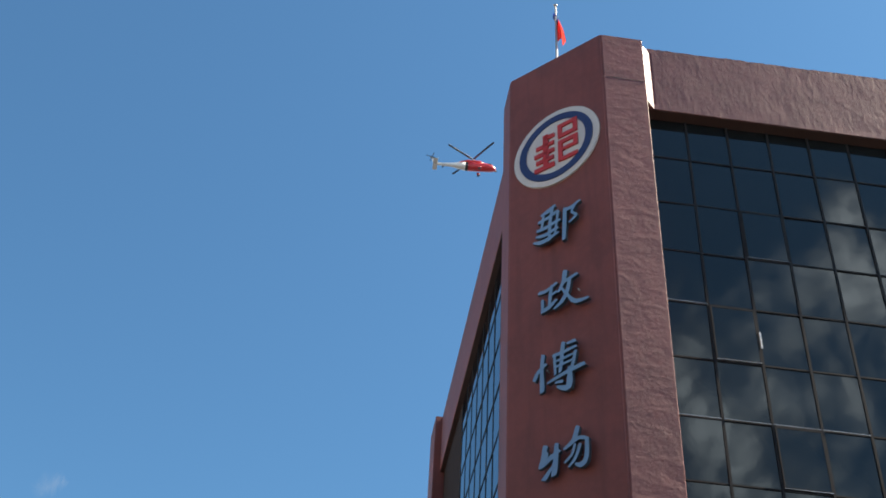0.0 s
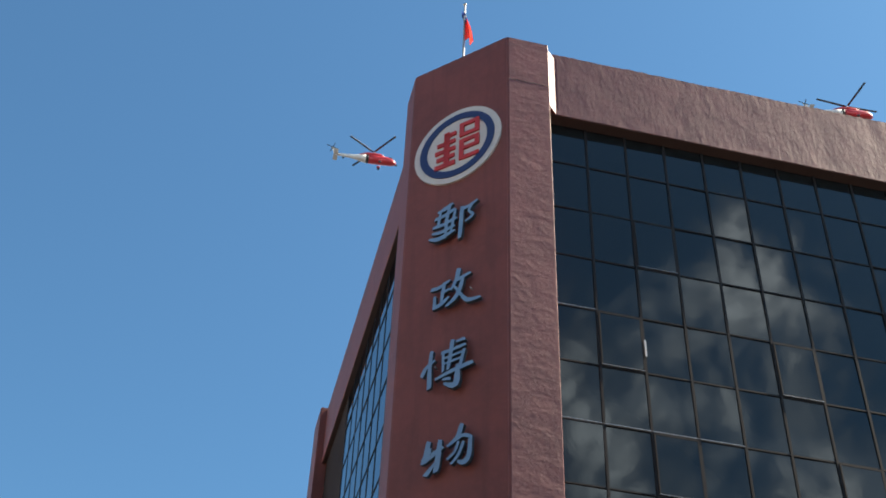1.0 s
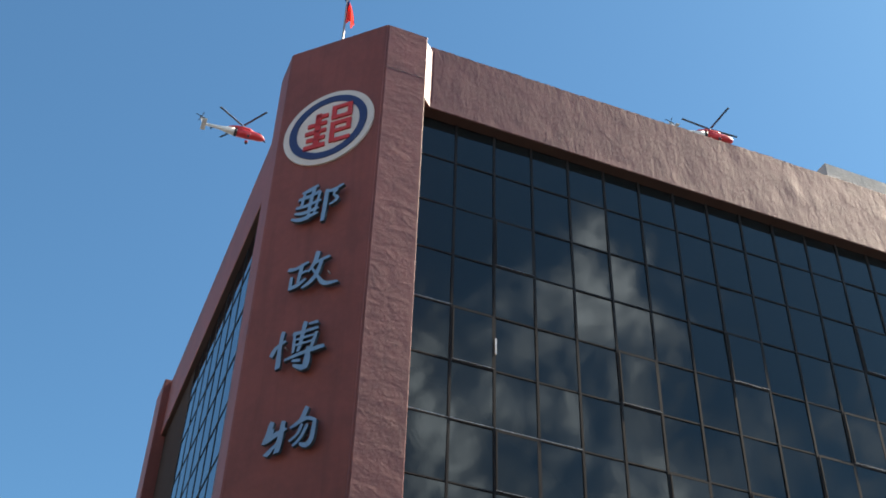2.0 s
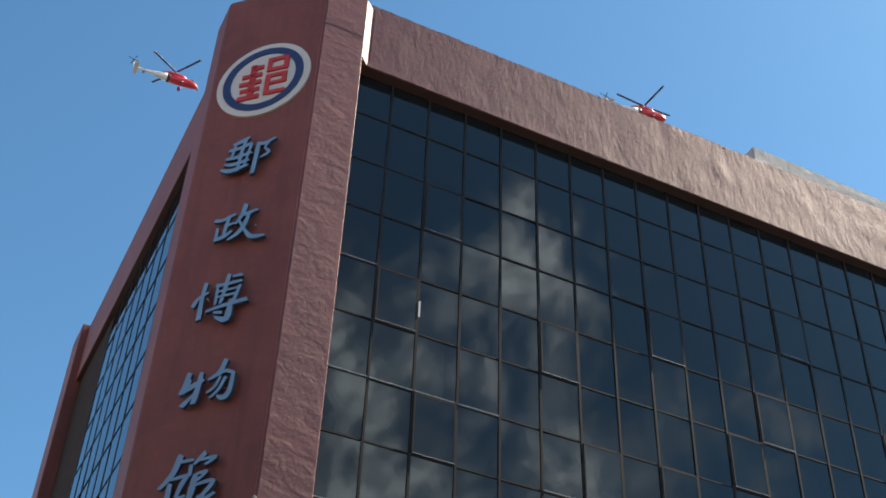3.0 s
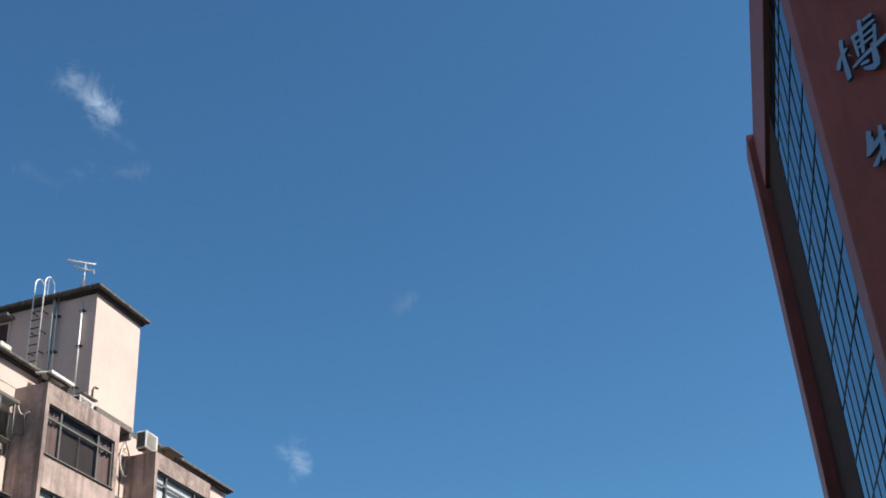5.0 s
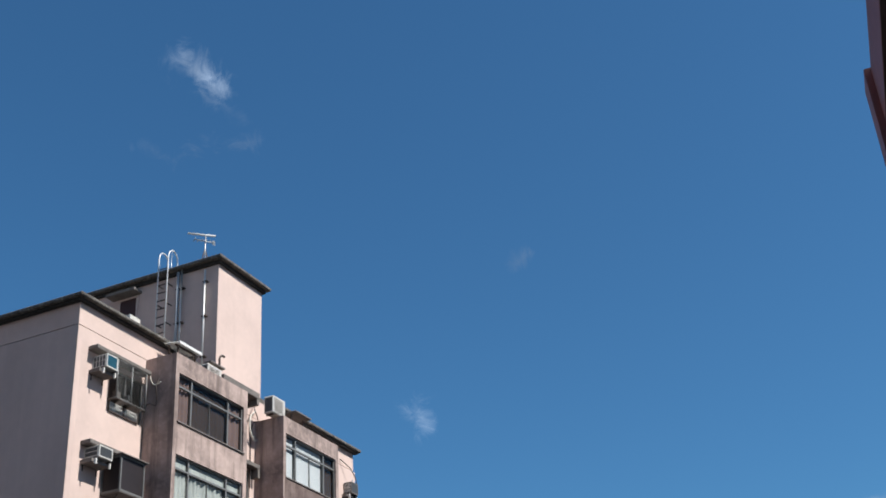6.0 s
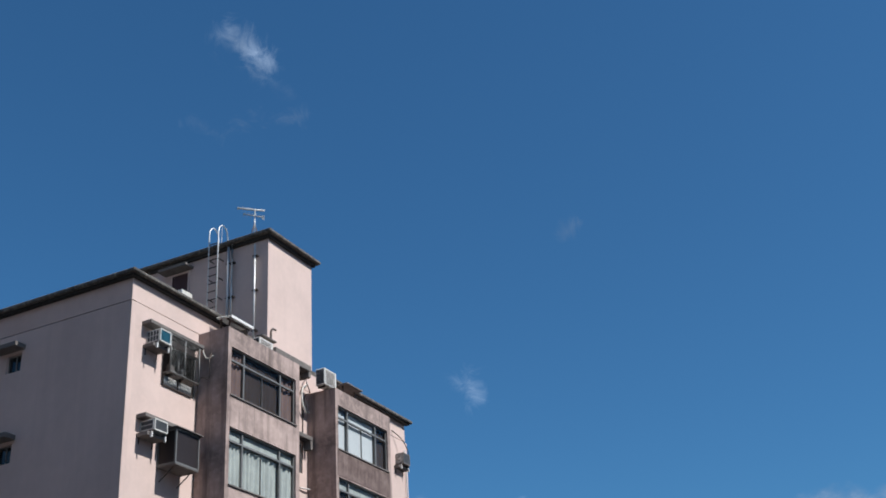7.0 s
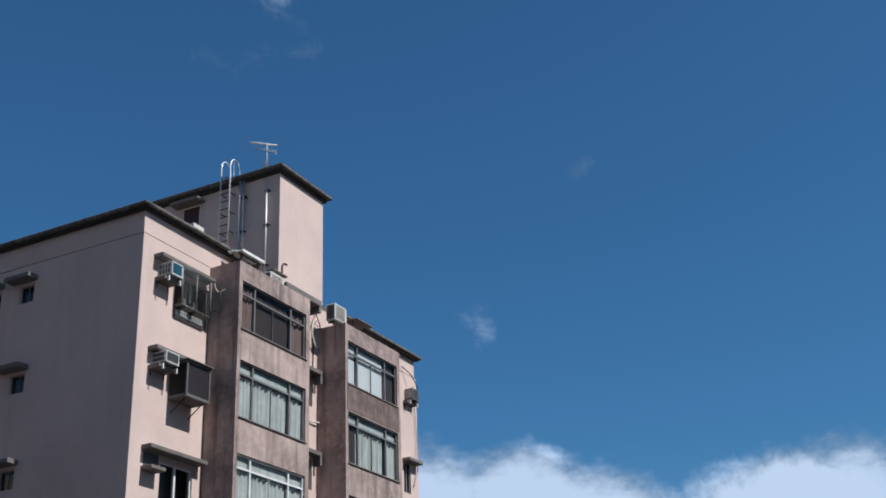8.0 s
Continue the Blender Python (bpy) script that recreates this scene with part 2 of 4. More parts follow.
# dark colour puts the shade of the strokes' sides into the sign
M_SIGN_SHADE = mat("shaded_sign_edge", (0.035, 0.05, 0.065), 0.6, var=0.3)
M_SIGN = mat("light_blue_sign_metal", (0.17, 0.31, 0.46), 0.5, var=0.15, scale=3, bump=0.05)
M_RED = mat("red_enamel", (0.55, 0.035, 0.03), 0.45, var=0.15, scale=3)
M_BLUE = mat("navy_enamel", (0.022, 0.038, 0.12), 0.45, var=0.15, scale=3)
M_EMBLEM = mat("off_white_enamel", (0.62, 0.58, 0.54), 0.5, var=0.2, scale=2, dark=(0.45, 0.40, 0.33))
M_STUCCO = mat("pink_beige_plaster", (0.60, 0.462, 0.404), 0.88, var=0.28, scale=0.6, dark=(0.33, 0.255, 0.225), bump=0.3, bump_scale=40, bump_dist=0.006, streak=0.10, wrinkle=0.05)
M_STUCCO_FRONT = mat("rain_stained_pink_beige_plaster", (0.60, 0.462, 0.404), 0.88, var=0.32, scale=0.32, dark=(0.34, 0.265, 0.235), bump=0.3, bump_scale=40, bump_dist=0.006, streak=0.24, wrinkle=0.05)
M_STUCCO_OLD = mat("stained_pink_plaster", (0.44, 0.335, 0.295), 0.9, var=0.75, scale=0.75, dark=(0.105, 0.078, 0.068), bump=0.4, bump_scale=30, bump_dist=0.008, streak=0.85)
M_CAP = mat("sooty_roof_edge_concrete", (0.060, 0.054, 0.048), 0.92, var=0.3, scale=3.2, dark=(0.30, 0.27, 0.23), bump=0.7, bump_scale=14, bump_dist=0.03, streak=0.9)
M_HOOD = mat("grey_hood_concrete", (0.17, 0.15, 0.135), 0.9, var=0.85, scale=2, dark=(0.09, 0.08, 0.075), bump=0.5, bump_scale=25, bump_dist=0.01, streak=0.5)
M_GLASS = clear_glass("window_glass", (0.70, 0.73, 0.735), 1.25)
M_FRAME = mat("grey_aluminium_frame", (0.17, 0.168, 0.16), 0.5, metal=0.2, var=0.3, scale=3)
M_FRAME_WHITE = mat("white_window_frame", (0.68, 0.68, 0.66), 0.5, var=0.2, scale=3)
# near-black colour stands for the unlit rooms behind the openings
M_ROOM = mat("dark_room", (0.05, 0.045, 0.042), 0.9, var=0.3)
# on the curtains, dark streaks paint in the shade of the folds
M_CURTAIN = mat("pale_grey_green_curtain", (0.50, 0.525, 0.50), 0.9, var=0.4, scale=2.5, streak=0.8, dark=(0.25, 0.27, 0.26))
# near-black concrete colour holds the shade below the roof caps
M_EAVE_SHADE = mat("eave_shade_concrete", (0.030, 0.027, 0.024), 0.95, var=0.6, scale=1.5, bump=0.4)
M_CURTAIN_PINK = mat("dusty_pink_curtain", (0.20, 0.13, 0.115), 0.9, var=0.4, scale=3, streak=0.6)
M_CURTAIN_DARK = mat("brown_curtain", (0.042, 0.026, 0.021), 0.9, var=0.4, scale=3, streak=0.5)
M_BLIND = mat("white_blind", (0.63, 0.655, 0.67), 0.85, var=0.1, scale=2)
M_STEEL = mat("galvanised_steel", (0.50, 0.50, 0.49), 0.38, metal=0.6, var=0.4, scale=5, dark=(0.22, 0.19, 0.16))
M_IRON = mat("rusty_dark_iron", (0.07, 0.06, 0.055), 0.6, metal=0.4, var=0.5, scale=6, dark=(0.12, 0.06, 0.03))
M_AC = mat("aged_white_enamel", (0.60, 0.59, 0.55), 0.5, var=0.35, scale=3, dark=(0.33, 0.28, 0.23), streak=0.3)
M_AC_DARK = mat("dark_vent", (0.05, 0.055, 0.06), 0.6, var=0.3)
M_PVC = mat("grey_pvc_pipe", (0.36, 0.38, 0.40), 0.5, var=0.3, scale=4)
M_CABLE = mat("pale_cable_sleeve", (0.55, 0.52, 0.46), 0.7, var=0.3, scale=5)
M_DOOR = mat("red_brown_door", (0.045, 0.014, 0.012), 0.6, var=0.3)
M_CAGE = mat("dark_smoked_acrylic", (0.030, 0.024, 0.024), 0.4, spec=0.2, var=0.3, scale=3)
M_TEAL = mat("teal_plastic", (0.02, 0.085, 0.12), 0.3, var=0.2)
M_HELI_RED = mat("red_aircraft_paint", (0.55, 0.03, 0.04), 0.35, var=0.1)
M_HELI_WHITE = mat("white_aircraft_paint", (0.72, 0.70, 0.67), 0.35, var=0.1)
M_BLACK = mat("black_rubber", (0.02, 0.02, 0.022), 0.6, var=0.2)
def thin_cloth(m, share=0.55):
    """Lets light through the weave of a thin cloth."""
    nt = m.node_tree
    b, o = nt.nodes["Principled BSDF"], nt.nodes["Material Output"]
    tr = nt.nodes.new("ShaderNodeBsdfTranslucent")
    if b.inputs["Base Color"].is_linked:
        nt.links.new(b.inputs["Base Color"].links[0].from_socket, tr.inputs[0])
    mx = nt.nodes.new("ShaderNodeMixShader")
    mx.inputs[0].default_value = share
    nt.links.new(b.outputs[0], mx.inputs[1])
    nt.links.new(tr.outputs[0], mx.inputs[2])
    nt.links.new(mx.outputs[0], o.inputs[0])
    return m


M_FLAGRED = mat("red_cloth", (0.85, 0.09, 0.07), 0.8, var=0.2, scale=3)
M_FLAGBLUE = mat("blue_cloth", (0.03, 0.05, 0.25), 0.8, var=0.2, scale=3)
thin_cloth(M_FLAGRED)
thin_cloth(M_FLAGBLUE)
M_APRON = mat("sooty_brown_render", (0.10, 0.066, 0.057), 0.9, var=0.7, scale=2.6, dark=(0.24, 0.18, 0.16), bump=0.5, bump_scale=24, bump_dist=0.01, streak=0.6)
# warm colour for the unseen wall that bounces sunlight
M_BOUNCE = mat("warm_bounce_wall", (0.46, 0.34, 0.26), 0.85, var=0.4, scale=0.3, bump=0.4, bump_scale=12, streak=0.3)
M_RAIL = mat("bright_galvanised_rail", (0.72, 0.71, 0.68), 0.42, metal=0.25, var=0.25, scale=5)
M_LATTICE = mat("white_painted_lattice", (0.66, 0.64, 0.60), 0.6, var=0.3, scale=5)
M_ASPHALT = mat("asphalt", (0.05, 0.05, 0.052), 0.9, var=0.4, scale=0.3, bump=0.5, bump_scale=60)
M_PAVE = mat("grey_paving", (0.27, 0.26, 0.25), 0.85, var=0.4, scale=0.6, bump=0.4, bump_scale=30)


# ---- mesh helpers ----
def box(bm, x0, x1, y0, y1, z0, z1):
    v = [bm.verts.new((x, y, z)) for x in (x0, x1) for y in (y0, y1) for z in (z0, z1)]
    for f in ((0, 1, 3, 2), (4, 6, 7, 5), (0, 4, 5, 1), (2, 3, 7, 6), (0, 2, 6, 4), (1, 5, 7, 3)):
        bm.faces.new([v[i] for i in f])
    return bm


def boxes(*dims):
    bm = bmesh.new()
    for d in dims:
        box(bm, *d)
    return bm


def soft_box(x0, x1, y0, y1, z0, z1, r=0.02, seg=1):
    bm = boxes((x0, x1, y0, y1, z0, z1))
    bmesh.ops.bevel(bm, geom=bm.edges[:], offset=r, segments=seg, affect="EDGES")
    return bm


def prism(poly, z0, z1, r=0.0):
    """Upright prism on a plan polygon; r rounds its upright edges."""
    bm = bmesh.new()
    lo = [bm.verts.new((x, y, z0)) for x, y in poly]
    hi = [bm.verts.new((x, y, z1)) for x, y in poly]
    n = len(poly)
    bm.faces.new(lo[::-1])
    bm.faces.new(hi)
    ups = []
    for i in range(n):
        f = bm.faces.new((lo[i], lo[(i + 1) % n], hi[(i + 1) % n], hi[i]))
    if r:
        ups = [e for e in bm.edges if abs(e.verts[0].co.z - e.verts[1].co.z) > 1e-3]
        bmesh.ops.bevel(bm, geom=ups, offset=r, segments=2, affect="EDGES")
    bmesh.ops.recalc_face_normals(bm, faces=bm.faces[:])
    return bm


def tube(bm, pts, r, n=8, closed_ends=True):
    """Round tube along a polyline."""
    pts = [Vector(p) for p in pts]
    rings = []
    ref = Vector((0.31, 0.17, 0.93)).normalized()
    for i, p in enumerate(pts):
        d = (pts[min(i + 1, len(pts) - 1)] - pts[max(i - 1, 0)]).normalized()
        a = d.cross(ref)
        if a.length < 0.1:
            a = d.cross(Vector((1, 0, 0)))
        a.normalize()
        b = d.cross(a)
        rr = r[i] if isinstance(r, (list, tuple)) else r
        rings.append([bm.verts.new(p + rr * (math.cos(2 * math.pi * k / n) * a + math.sin(2 * math.pi * k / n) * b)) for k in range(n)])
    for q, s in zip(rings, rings[1:]):
        for k in range(n):
            f = bm.faces.new((q[k], q[(k + 1) % n], s[(k + 1) % n], s[k]))
            f.smooth = True
    if closed_ends:
        bm.faces.new(rings[0][::-1])
        bm.faces.new(rings[-1])
    return bm


def wall_holes(u0, u1, z0, z1, holes, place, thick):
    """A wall slab in (u, z) with through openings. place(u, z, d) gives the point at depth d behind the outer face."""
    us = sorted({u0, u1, *[h[0] for h in holes], *[h[1] for h in holes]})
    zs = sorted({z0, z1, *[h[2] for h in holes], *[h[3] for h in holes]})
    bm = bmesh.new()
    cache = {}

    def v(u, z, d):
        k = (round(u, 4), round(z, 4), d)
        if k not in cache:
            cache[k] = bm.verts.new(place(u, z, d))
        return cache[k]

    def solid(i, j):
        if not (0 <= i < len(us) - 1 and 0 <= j < len(zs) - 1):
            return False
        uc, zc = (us[i] + us[i + 1]) / 2, (zs[j] + zs[j + 1]) / 2
        return not any(h[0] < uc < h[1] and h[2] < zc < h[3] for h in holes)

    for i in range(len(us) - 1):
        for j in range(len(zs) - 1):
            if not solid(i, j):
                continue
            a, b, c, d = us[i], us[i + 1], zs[j], zs[j + 1]
            for dep in (0, thick):
                bm.faces.new([v(a, c, dep), v(b, c, dep), v(b, d, dep), v(a, d, dep)])
            for ok, p, q in ((solid(i - 1, j), (a, c), (a, d)), (solid(i + 1, j), (b, c), (b, d)), (solid(i, j - 1), (a, c), (b, c)), (solid(i, j + 1), (a, d), (b, d))):
                if not ok:
                    bm.faces.new([v(*p, 0), v(*q, 0), v(*q, thick), v(*p, thick)])
    bmesh.ops.recalc_face_normals(bm, faces=bm.faces[:])
    return bm


def mesh_of(name, bm, material):
    me = bpy.data.meshes.new(name)
    bm.to_mesh(me)
    bm.free()
    for m in material if isinstance(material, (list, tuple)) else (material,):
        me.materials.append(m)
    return me


def part(name, bm, material, parent=None, label=""):
    ob = new(name, bm if isinstance(bm, bpy.types.Mesh) else mesh_of(name, bm, material))
    ob.parent = parent
    return tagged(ob, label) if label else ob


def thing(name, label, category, group="", kind="", m=None):
    ob = tagged(new(name), label, category, group, kind)
    if m is not None:
        ob.matrix_basis = m
    return ob


# ---- ground ----
tagged(part("ground", boxes((-2500, 2500, -2500, 2500, -0.5, 0.0)), M_ASPHALT), "grey asphalt ground that reaches the horizon", "ground", kind="structure")
tagged(part("pavement", soft_box(1.5, 60, 19.5, 52, 0.0, 0.15, 0.02), M_PAVE), "grey paved pavement round the museum building", "pavement", kind="structure")

# unseen walls, added to hold back sky light and bounce warm sunlight
tagged(part("wall_south", boxes((-8, 58, -16.6, -16, 0.0, 22.0)), M_CONC), "unseen plain grey wall added to block low sky light", "wall", kind="structure")
tagged(part("wall_southwest", boxes((-75, -8.2, -16.6, -16, 0.0, 46.0)), M_CONC), "unseen tall grey wall added to block southwest sky light", "wall", kind="structure")
tagged(part("wall_west", boxes((-75.6, -75, -16, 60, 0.0, 26.0)), M_BOUNCE), "unseen warm beige wall added to bounce sunlight", "wall", kind="structure")

# ---- museum building with the corner tower ----
T_TOP, PAR_TOP, PAR_BOT = 31.12, 31.06, 28.36
museum = thing("museum_building", "maroon office building with a lettered corner tower and dark glass walls", "building")
part("corner_tower", prism([(6.66, 22.94), (7.97, 22.94), (7.97, 26.52), (4.31, 26.52), (4.31, 25.29)], 0.0, T_TOP, 0.035), M_PAINT, museum, "smooth maroon painted corner tower")
part("pilaster_skin", soft_box(6.70, 7.955, 22.925, 22.97, 0.0, T_TOP - 0.01, 0.012), M_PILASTER, museum, "wrinkled maroon coating on the pilaster")
part("seam", soft_box(6.69, 7.962, 22.919, 22.94, 29.185, 29.20, 0.003), M_STUCCO_OLD, museum, "pale sealed seam")
part("splay_strip", prism([(7.972, 22.95), (8.028, 23.006), (7.972, 23.6)], PAR_BOT + 0.03, 30.86), M_WHITE, museum, "white sunlit flashing strip")
part("splay", prism([(8.030, 23.009), (8.25, 23.225), (7.98, 23.6)], PAR_BOT, 30.9), M_PAINT_ROUGH, museum)
lump_rng = random.Random(4)
lumps = [(lump_rng.uniform(8, 46), lump_rng.uniform(PAR_BOT, PAR_TOP), lump_rng.uniform(0.10, 0.5), lump_rng.uniform(0.10, 0.5), lump_rng.uniform(-0.0045, 0.0045)) for k in range(420)]
NX, NZ = 300, 14
rows_of = []
for i in range(NX + 1):
    x = 8.2 + 37.8 * i / NX
    near = [q for q in lumps if abs(q[0] - x) < 2.2 * q[2]]
    top = PAR_TOP + 0.02 + (x - 8.2) * 0.013 + lump_rng.uniform(-0.018, 0.018) + 0.016 * math.sin(i * 0.37) * math.sin(i * 0.11)
    col = [(x, 23.62, PAR_BOT)]
    for j in range(NZ + 1):
        z = PAR_BOT + (top - PAR_BOT) * j / NZ
        swell = sum(a * math.exp(-((x - lx) / wx) ** 2 - ((z - lz) / wz) ** 2) for lx, lz, wx, wz, a in near)
        col.append((x, 23.21 - swell + lump_rng.uniform(-0.0012, 0.0012) , z))
    col.append((x, 23.9, top + 0.01))
    col.append((x, 23.9, PAR_BOT))
    rows_of.append(col)
bm = bmesh.new()
grid = [[bm.verts.new(p) for p in col] for col in rows_of]
for a, b in zip(grid, grid[1:]):
    for j in range(len(a)):
        k = (j + 1) % len(a)
        bm.faces.new((a[j], b[j], b[k], a[k])).smooth = 2 <= j < NZ
bm.faces.new(grid[0])
bm.faces.new(grid[-1][::-1])
bmesh.ops.recalc_face_normals(bm, faces=bm.faces[:])
part("parapet", bm, M_PAINT_ROUGH, museum, "wrinkled hand-coated maroon parapet over the glass")
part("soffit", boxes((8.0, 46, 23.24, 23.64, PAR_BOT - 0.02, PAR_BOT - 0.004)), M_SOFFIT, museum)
part("side_parapet", soft_box(4.76, 5.4, 26.5, 44.85, PAR_BOT, PAR_TOP, 0.02), M_PAINT, museum)
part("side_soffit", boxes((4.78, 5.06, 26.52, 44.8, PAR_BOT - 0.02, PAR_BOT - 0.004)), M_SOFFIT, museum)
part("far_tower", prism([(4.48, 44.8), (8, 44.8), (8, 49.0), (6.86, 49.0), (4.48, 46.62)], 0.0, T_TOP, 0.035), M_PAINT, museum, "plain maroon far corner tower")
part("end_panel", boxes((4.96, 5.4, 39.42, 44.82, 0.0, PAR_BOT)), M_DARKWALL, museum, "dark brown stained wall panel")
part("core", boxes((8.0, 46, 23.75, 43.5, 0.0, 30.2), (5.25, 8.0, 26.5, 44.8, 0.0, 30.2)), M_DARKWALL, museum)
part("end_wall", boxes((46, 46.4, 23.2, 43.5, 0.0, PAR_TOP)), M_PAINT, museum)
part("roof_upstand", soft_box(23.0, 40, 23.28, 24.6, PAR_TOP - 0.1, PAR_TOP + 0.92, 0.02), M_CONC, museum, "bare grey concrete upstand")

COLS = [8.0] + [9.26 + 1.235 * k for k in range(30)]
ROWS = [28.42] + [26.75 - 1.763 * k for k in range(15)]


def pane_mesh(w, h, m=None):
    bm = soft_box(-w / 2, w / 2, -0.012, 0.012, -h / 2, h / 2, 0.006)
    return mesh_of("pane", bm, m or M_TINT)


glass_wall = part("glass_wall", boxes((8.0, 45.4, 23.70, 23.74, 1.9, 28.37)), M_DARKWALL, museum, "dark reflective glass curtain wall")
rng = random.Random(5)
shared = {}
rest = bmesh.new()
for j in range(len(ROWS) - 1):
    zt, zb = ROWS[j], ROWS[j + 1]
    for i in range(len(COLS) - 1):
        xa, xb = COLS[i], COLS[i + 1]
        if i < 20 and zb > 7.0:
            key = (round(xb - xa, 2), round(zt - zb, 2))
            if key not in shared:
                shared[key] = pane_mesh(xb - xa - 0.02, zt - zb - 0.02)
            ob = part("pane", shared[key], None, glass_wall)
            ob.matrix_basis = pose((xa + xb) / 2, 23.61, (zt + zb) / 2, rng.gauss(0, 0.34), 0, rng.gauss(0, 0.34))
        else:
            box(rest, xa + 0.02, xb - 0.02, 23.60, 23.63, zb + 0.02, zt - 0.02)
part("pane", rest, M_TINT, glass_wall)["kind"] = "stuff"
for x in COLS[1:]:
    part("mullion", boxes((x - 0.033, x + 0.033, 23.565, 23.66, 1.9, 28.37)), M_MULL, glass_wall)
for z in ROWS[1:]:
    part("transom", boxes((8.0, 45.4, 23.57, 23.66, z - 0.022, z + 0.022)), M_MULL, glass_wall)

# top-hung sashes, some a little open, with thick frames
for i, j, open_deg in ((2, 2, 2.5), (5, 4, 1.5), (2, 6, 4.0), (6, 6, 3.0), (8, 6, 2.0), (8, 3, 3.5), (11, 4, 2.0), (10, 5, 1.5), (2, 8, 3.0), (5, 8, 3.0), (13, 6, 2.0), (12, 2, 1.0), (15, 4, 1.5), (1, 4, 0.5), (16, 6, 2.0)):
    xa, xb, zt, zb = COLS[i], COLS[i + 1], ROWS[j], ROWS[j + 1]
    w, h = xb - xa - 0.06, zt - zb - 0.06
    sash = part("sash", boxes((-w / 2, -w / 2 + 0.04, -0.03, 0.01, -h, 0), (w / 2 - 0.04, w / 2, -0.03, 0.01, -h, 0), (-w / 2 + 0.04, w / 2 - 0.04, -0.03, 0.01, -h, -h + 0.04), (-w / 2 + 0.04, w / 2 - 0.04, -0.03, 0.01, -0.04, 0),
                              (-w / 2 + 0.04, w / 2 - 0.04, -0.02, -0.012, -h + 0.04, -0.04)), [M_MULL, M_TINT], glass_wall, "opening window sash")
    for f in list(sash.data.polygons)[-6:]:
        f.material_index = 1
    sash.matrix_basis = pose((xa + xb) / 2, 23.575, zt - 0.03, open_deg * -0.05, 0, 0)
    part("sash_edge", boxes((xa + 0.035, xb - 0.035, 23.535, 23.545, zb + 0.032, zb + 0.042)), M_ALU, glass_wall)
# pale metal strips added for the whitish highlights on lower pane edges
for i, j in ((0, 3), (0, 5), (1, 5), (2, 5), (3, 5), (5, 6), (6, 6), (7, 6), (8, 7), (9, 7), (10, 7), (0, 7), (1, 7), (2, 7), (11, 4), (14, 5), (12, 6)):
    xa, xb, z = COLS[i], COLS[i + 1], ROWS[j + 1] + 0.028
    part("flashing", boxes((xa + 0.02, xb - 0.03, 23.556, 23.568, z - 0.008, z + 0.004)), M_ALU, glass_wall)

# white bar added in place of a bright vertical highlight
part("stay", boxes((10.50, 10.54, 23.53, 23.555, 20.22, 20.72)), M_WHITE, glass_wall, "white bar standing for a bright highlight on the mullion")
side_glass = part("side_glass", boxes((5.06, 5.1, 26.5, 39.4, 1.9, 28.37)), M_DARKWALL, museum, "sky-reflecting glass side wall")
SCOLS = [26.7 + 1.27 * k for k in range(11)]
srows = ROWS
shared = {}
for j in range(len(srows) - 1):
    zt, zb = srows[j], srows[j + 1]
    for i in range(len(SCOLS) - 1):
        ya, yb = SCOLS[i], SCOLS[i + 1]
        key = (round(yb - ya, 2), round(zt - zb, 2))
        if key not in shared:
            shared[key] = pane_mesh(yb - ya - 0.02, zt - zb - 0.02, M_TINT_SIDE)
        ob = part("pane", shared[key], None, side_glass)
        ob.matrix_basis = pose(4.99, (ya + yb) / 2, (zt + zb) / 2, rng.gauss(0, 0.15), 0, 90 + rng.gauss(0, 0.15))
for y in SCOLS:
    part("mullion", boxes((4.962, 5.03, y - 0.035, y + 0.035, 1.9, 28.37)), M_MULL, side_glass)
for z in srows[1:]:
    part("transom", boxes((4.960, 5.03, 26.5, 39.4, z - 0.03, z + 0.03)), M_MULL, side_glass)

# lettered face: local x to the right, y up, z out of the wall
FACE = Matrix(((0.70711, 0, -0.70711, 6.66), (-0.70711, 0, -0.70711, 22.94), (0, 1, 0, 1.6), (0, 0, 0, 1)))


# brush strokes of each character in centimetres from its middle: across, up, width
YOU = (((-6, 69, 9), (-26, 59, 15), (-49, 52, 9)), ((-58, 30, 12), (-29, 34, 12), (3, 44, 12)), ((-63, 1, 11), (-33, 1, 12), (8, 10, 10)), ((-13, 63, 10), (-21, 20, 11), (-25, -50, 10)), ((-43, 45, 9), (-50, -3, 9)), ((5, 41, 9), (-6, -32, 8)), ((-66, -20, 8), (-38, -25, 12), (3, -17, 10)), ((-75, -37, 7), (-45, -47, 15), (4, -35, 8)), ((27, 39, 12), (25, -12, 13), (22, -69, 12)), ((27, 34, 12), (48, 34, 11), (75, 46, 7)), ((57, 33, 10), (49, 16, 7), (62, -3, 10), (40, -18, 7)))
ZHENG = (((-74, 21, 12), (-52, 20, 11), (-20, 33, 8)), ((-35, 29, 10), (-40, -1, 11), (-43, -28, 9)), ((-39, -1, 10), (-20, 4, 7)), ((-64, -8, 9), (-64, -36, 10)), ((-66, -44, 12), (-43, -38, 13), (-22, -23, 8)), ((7, 58, 15), (2, 28, 13), (-14, -1, 7)), ((-1, 23, 10), (21, 29, 11), (43, 35, 8)), ((21, 27, 10), (12, -11, 13), (-4, -36, 13), (-28, -51, 7)), ((-6, 9, 7), (13, -23, 8), (36, -54, 13), (74, -58, 7)))
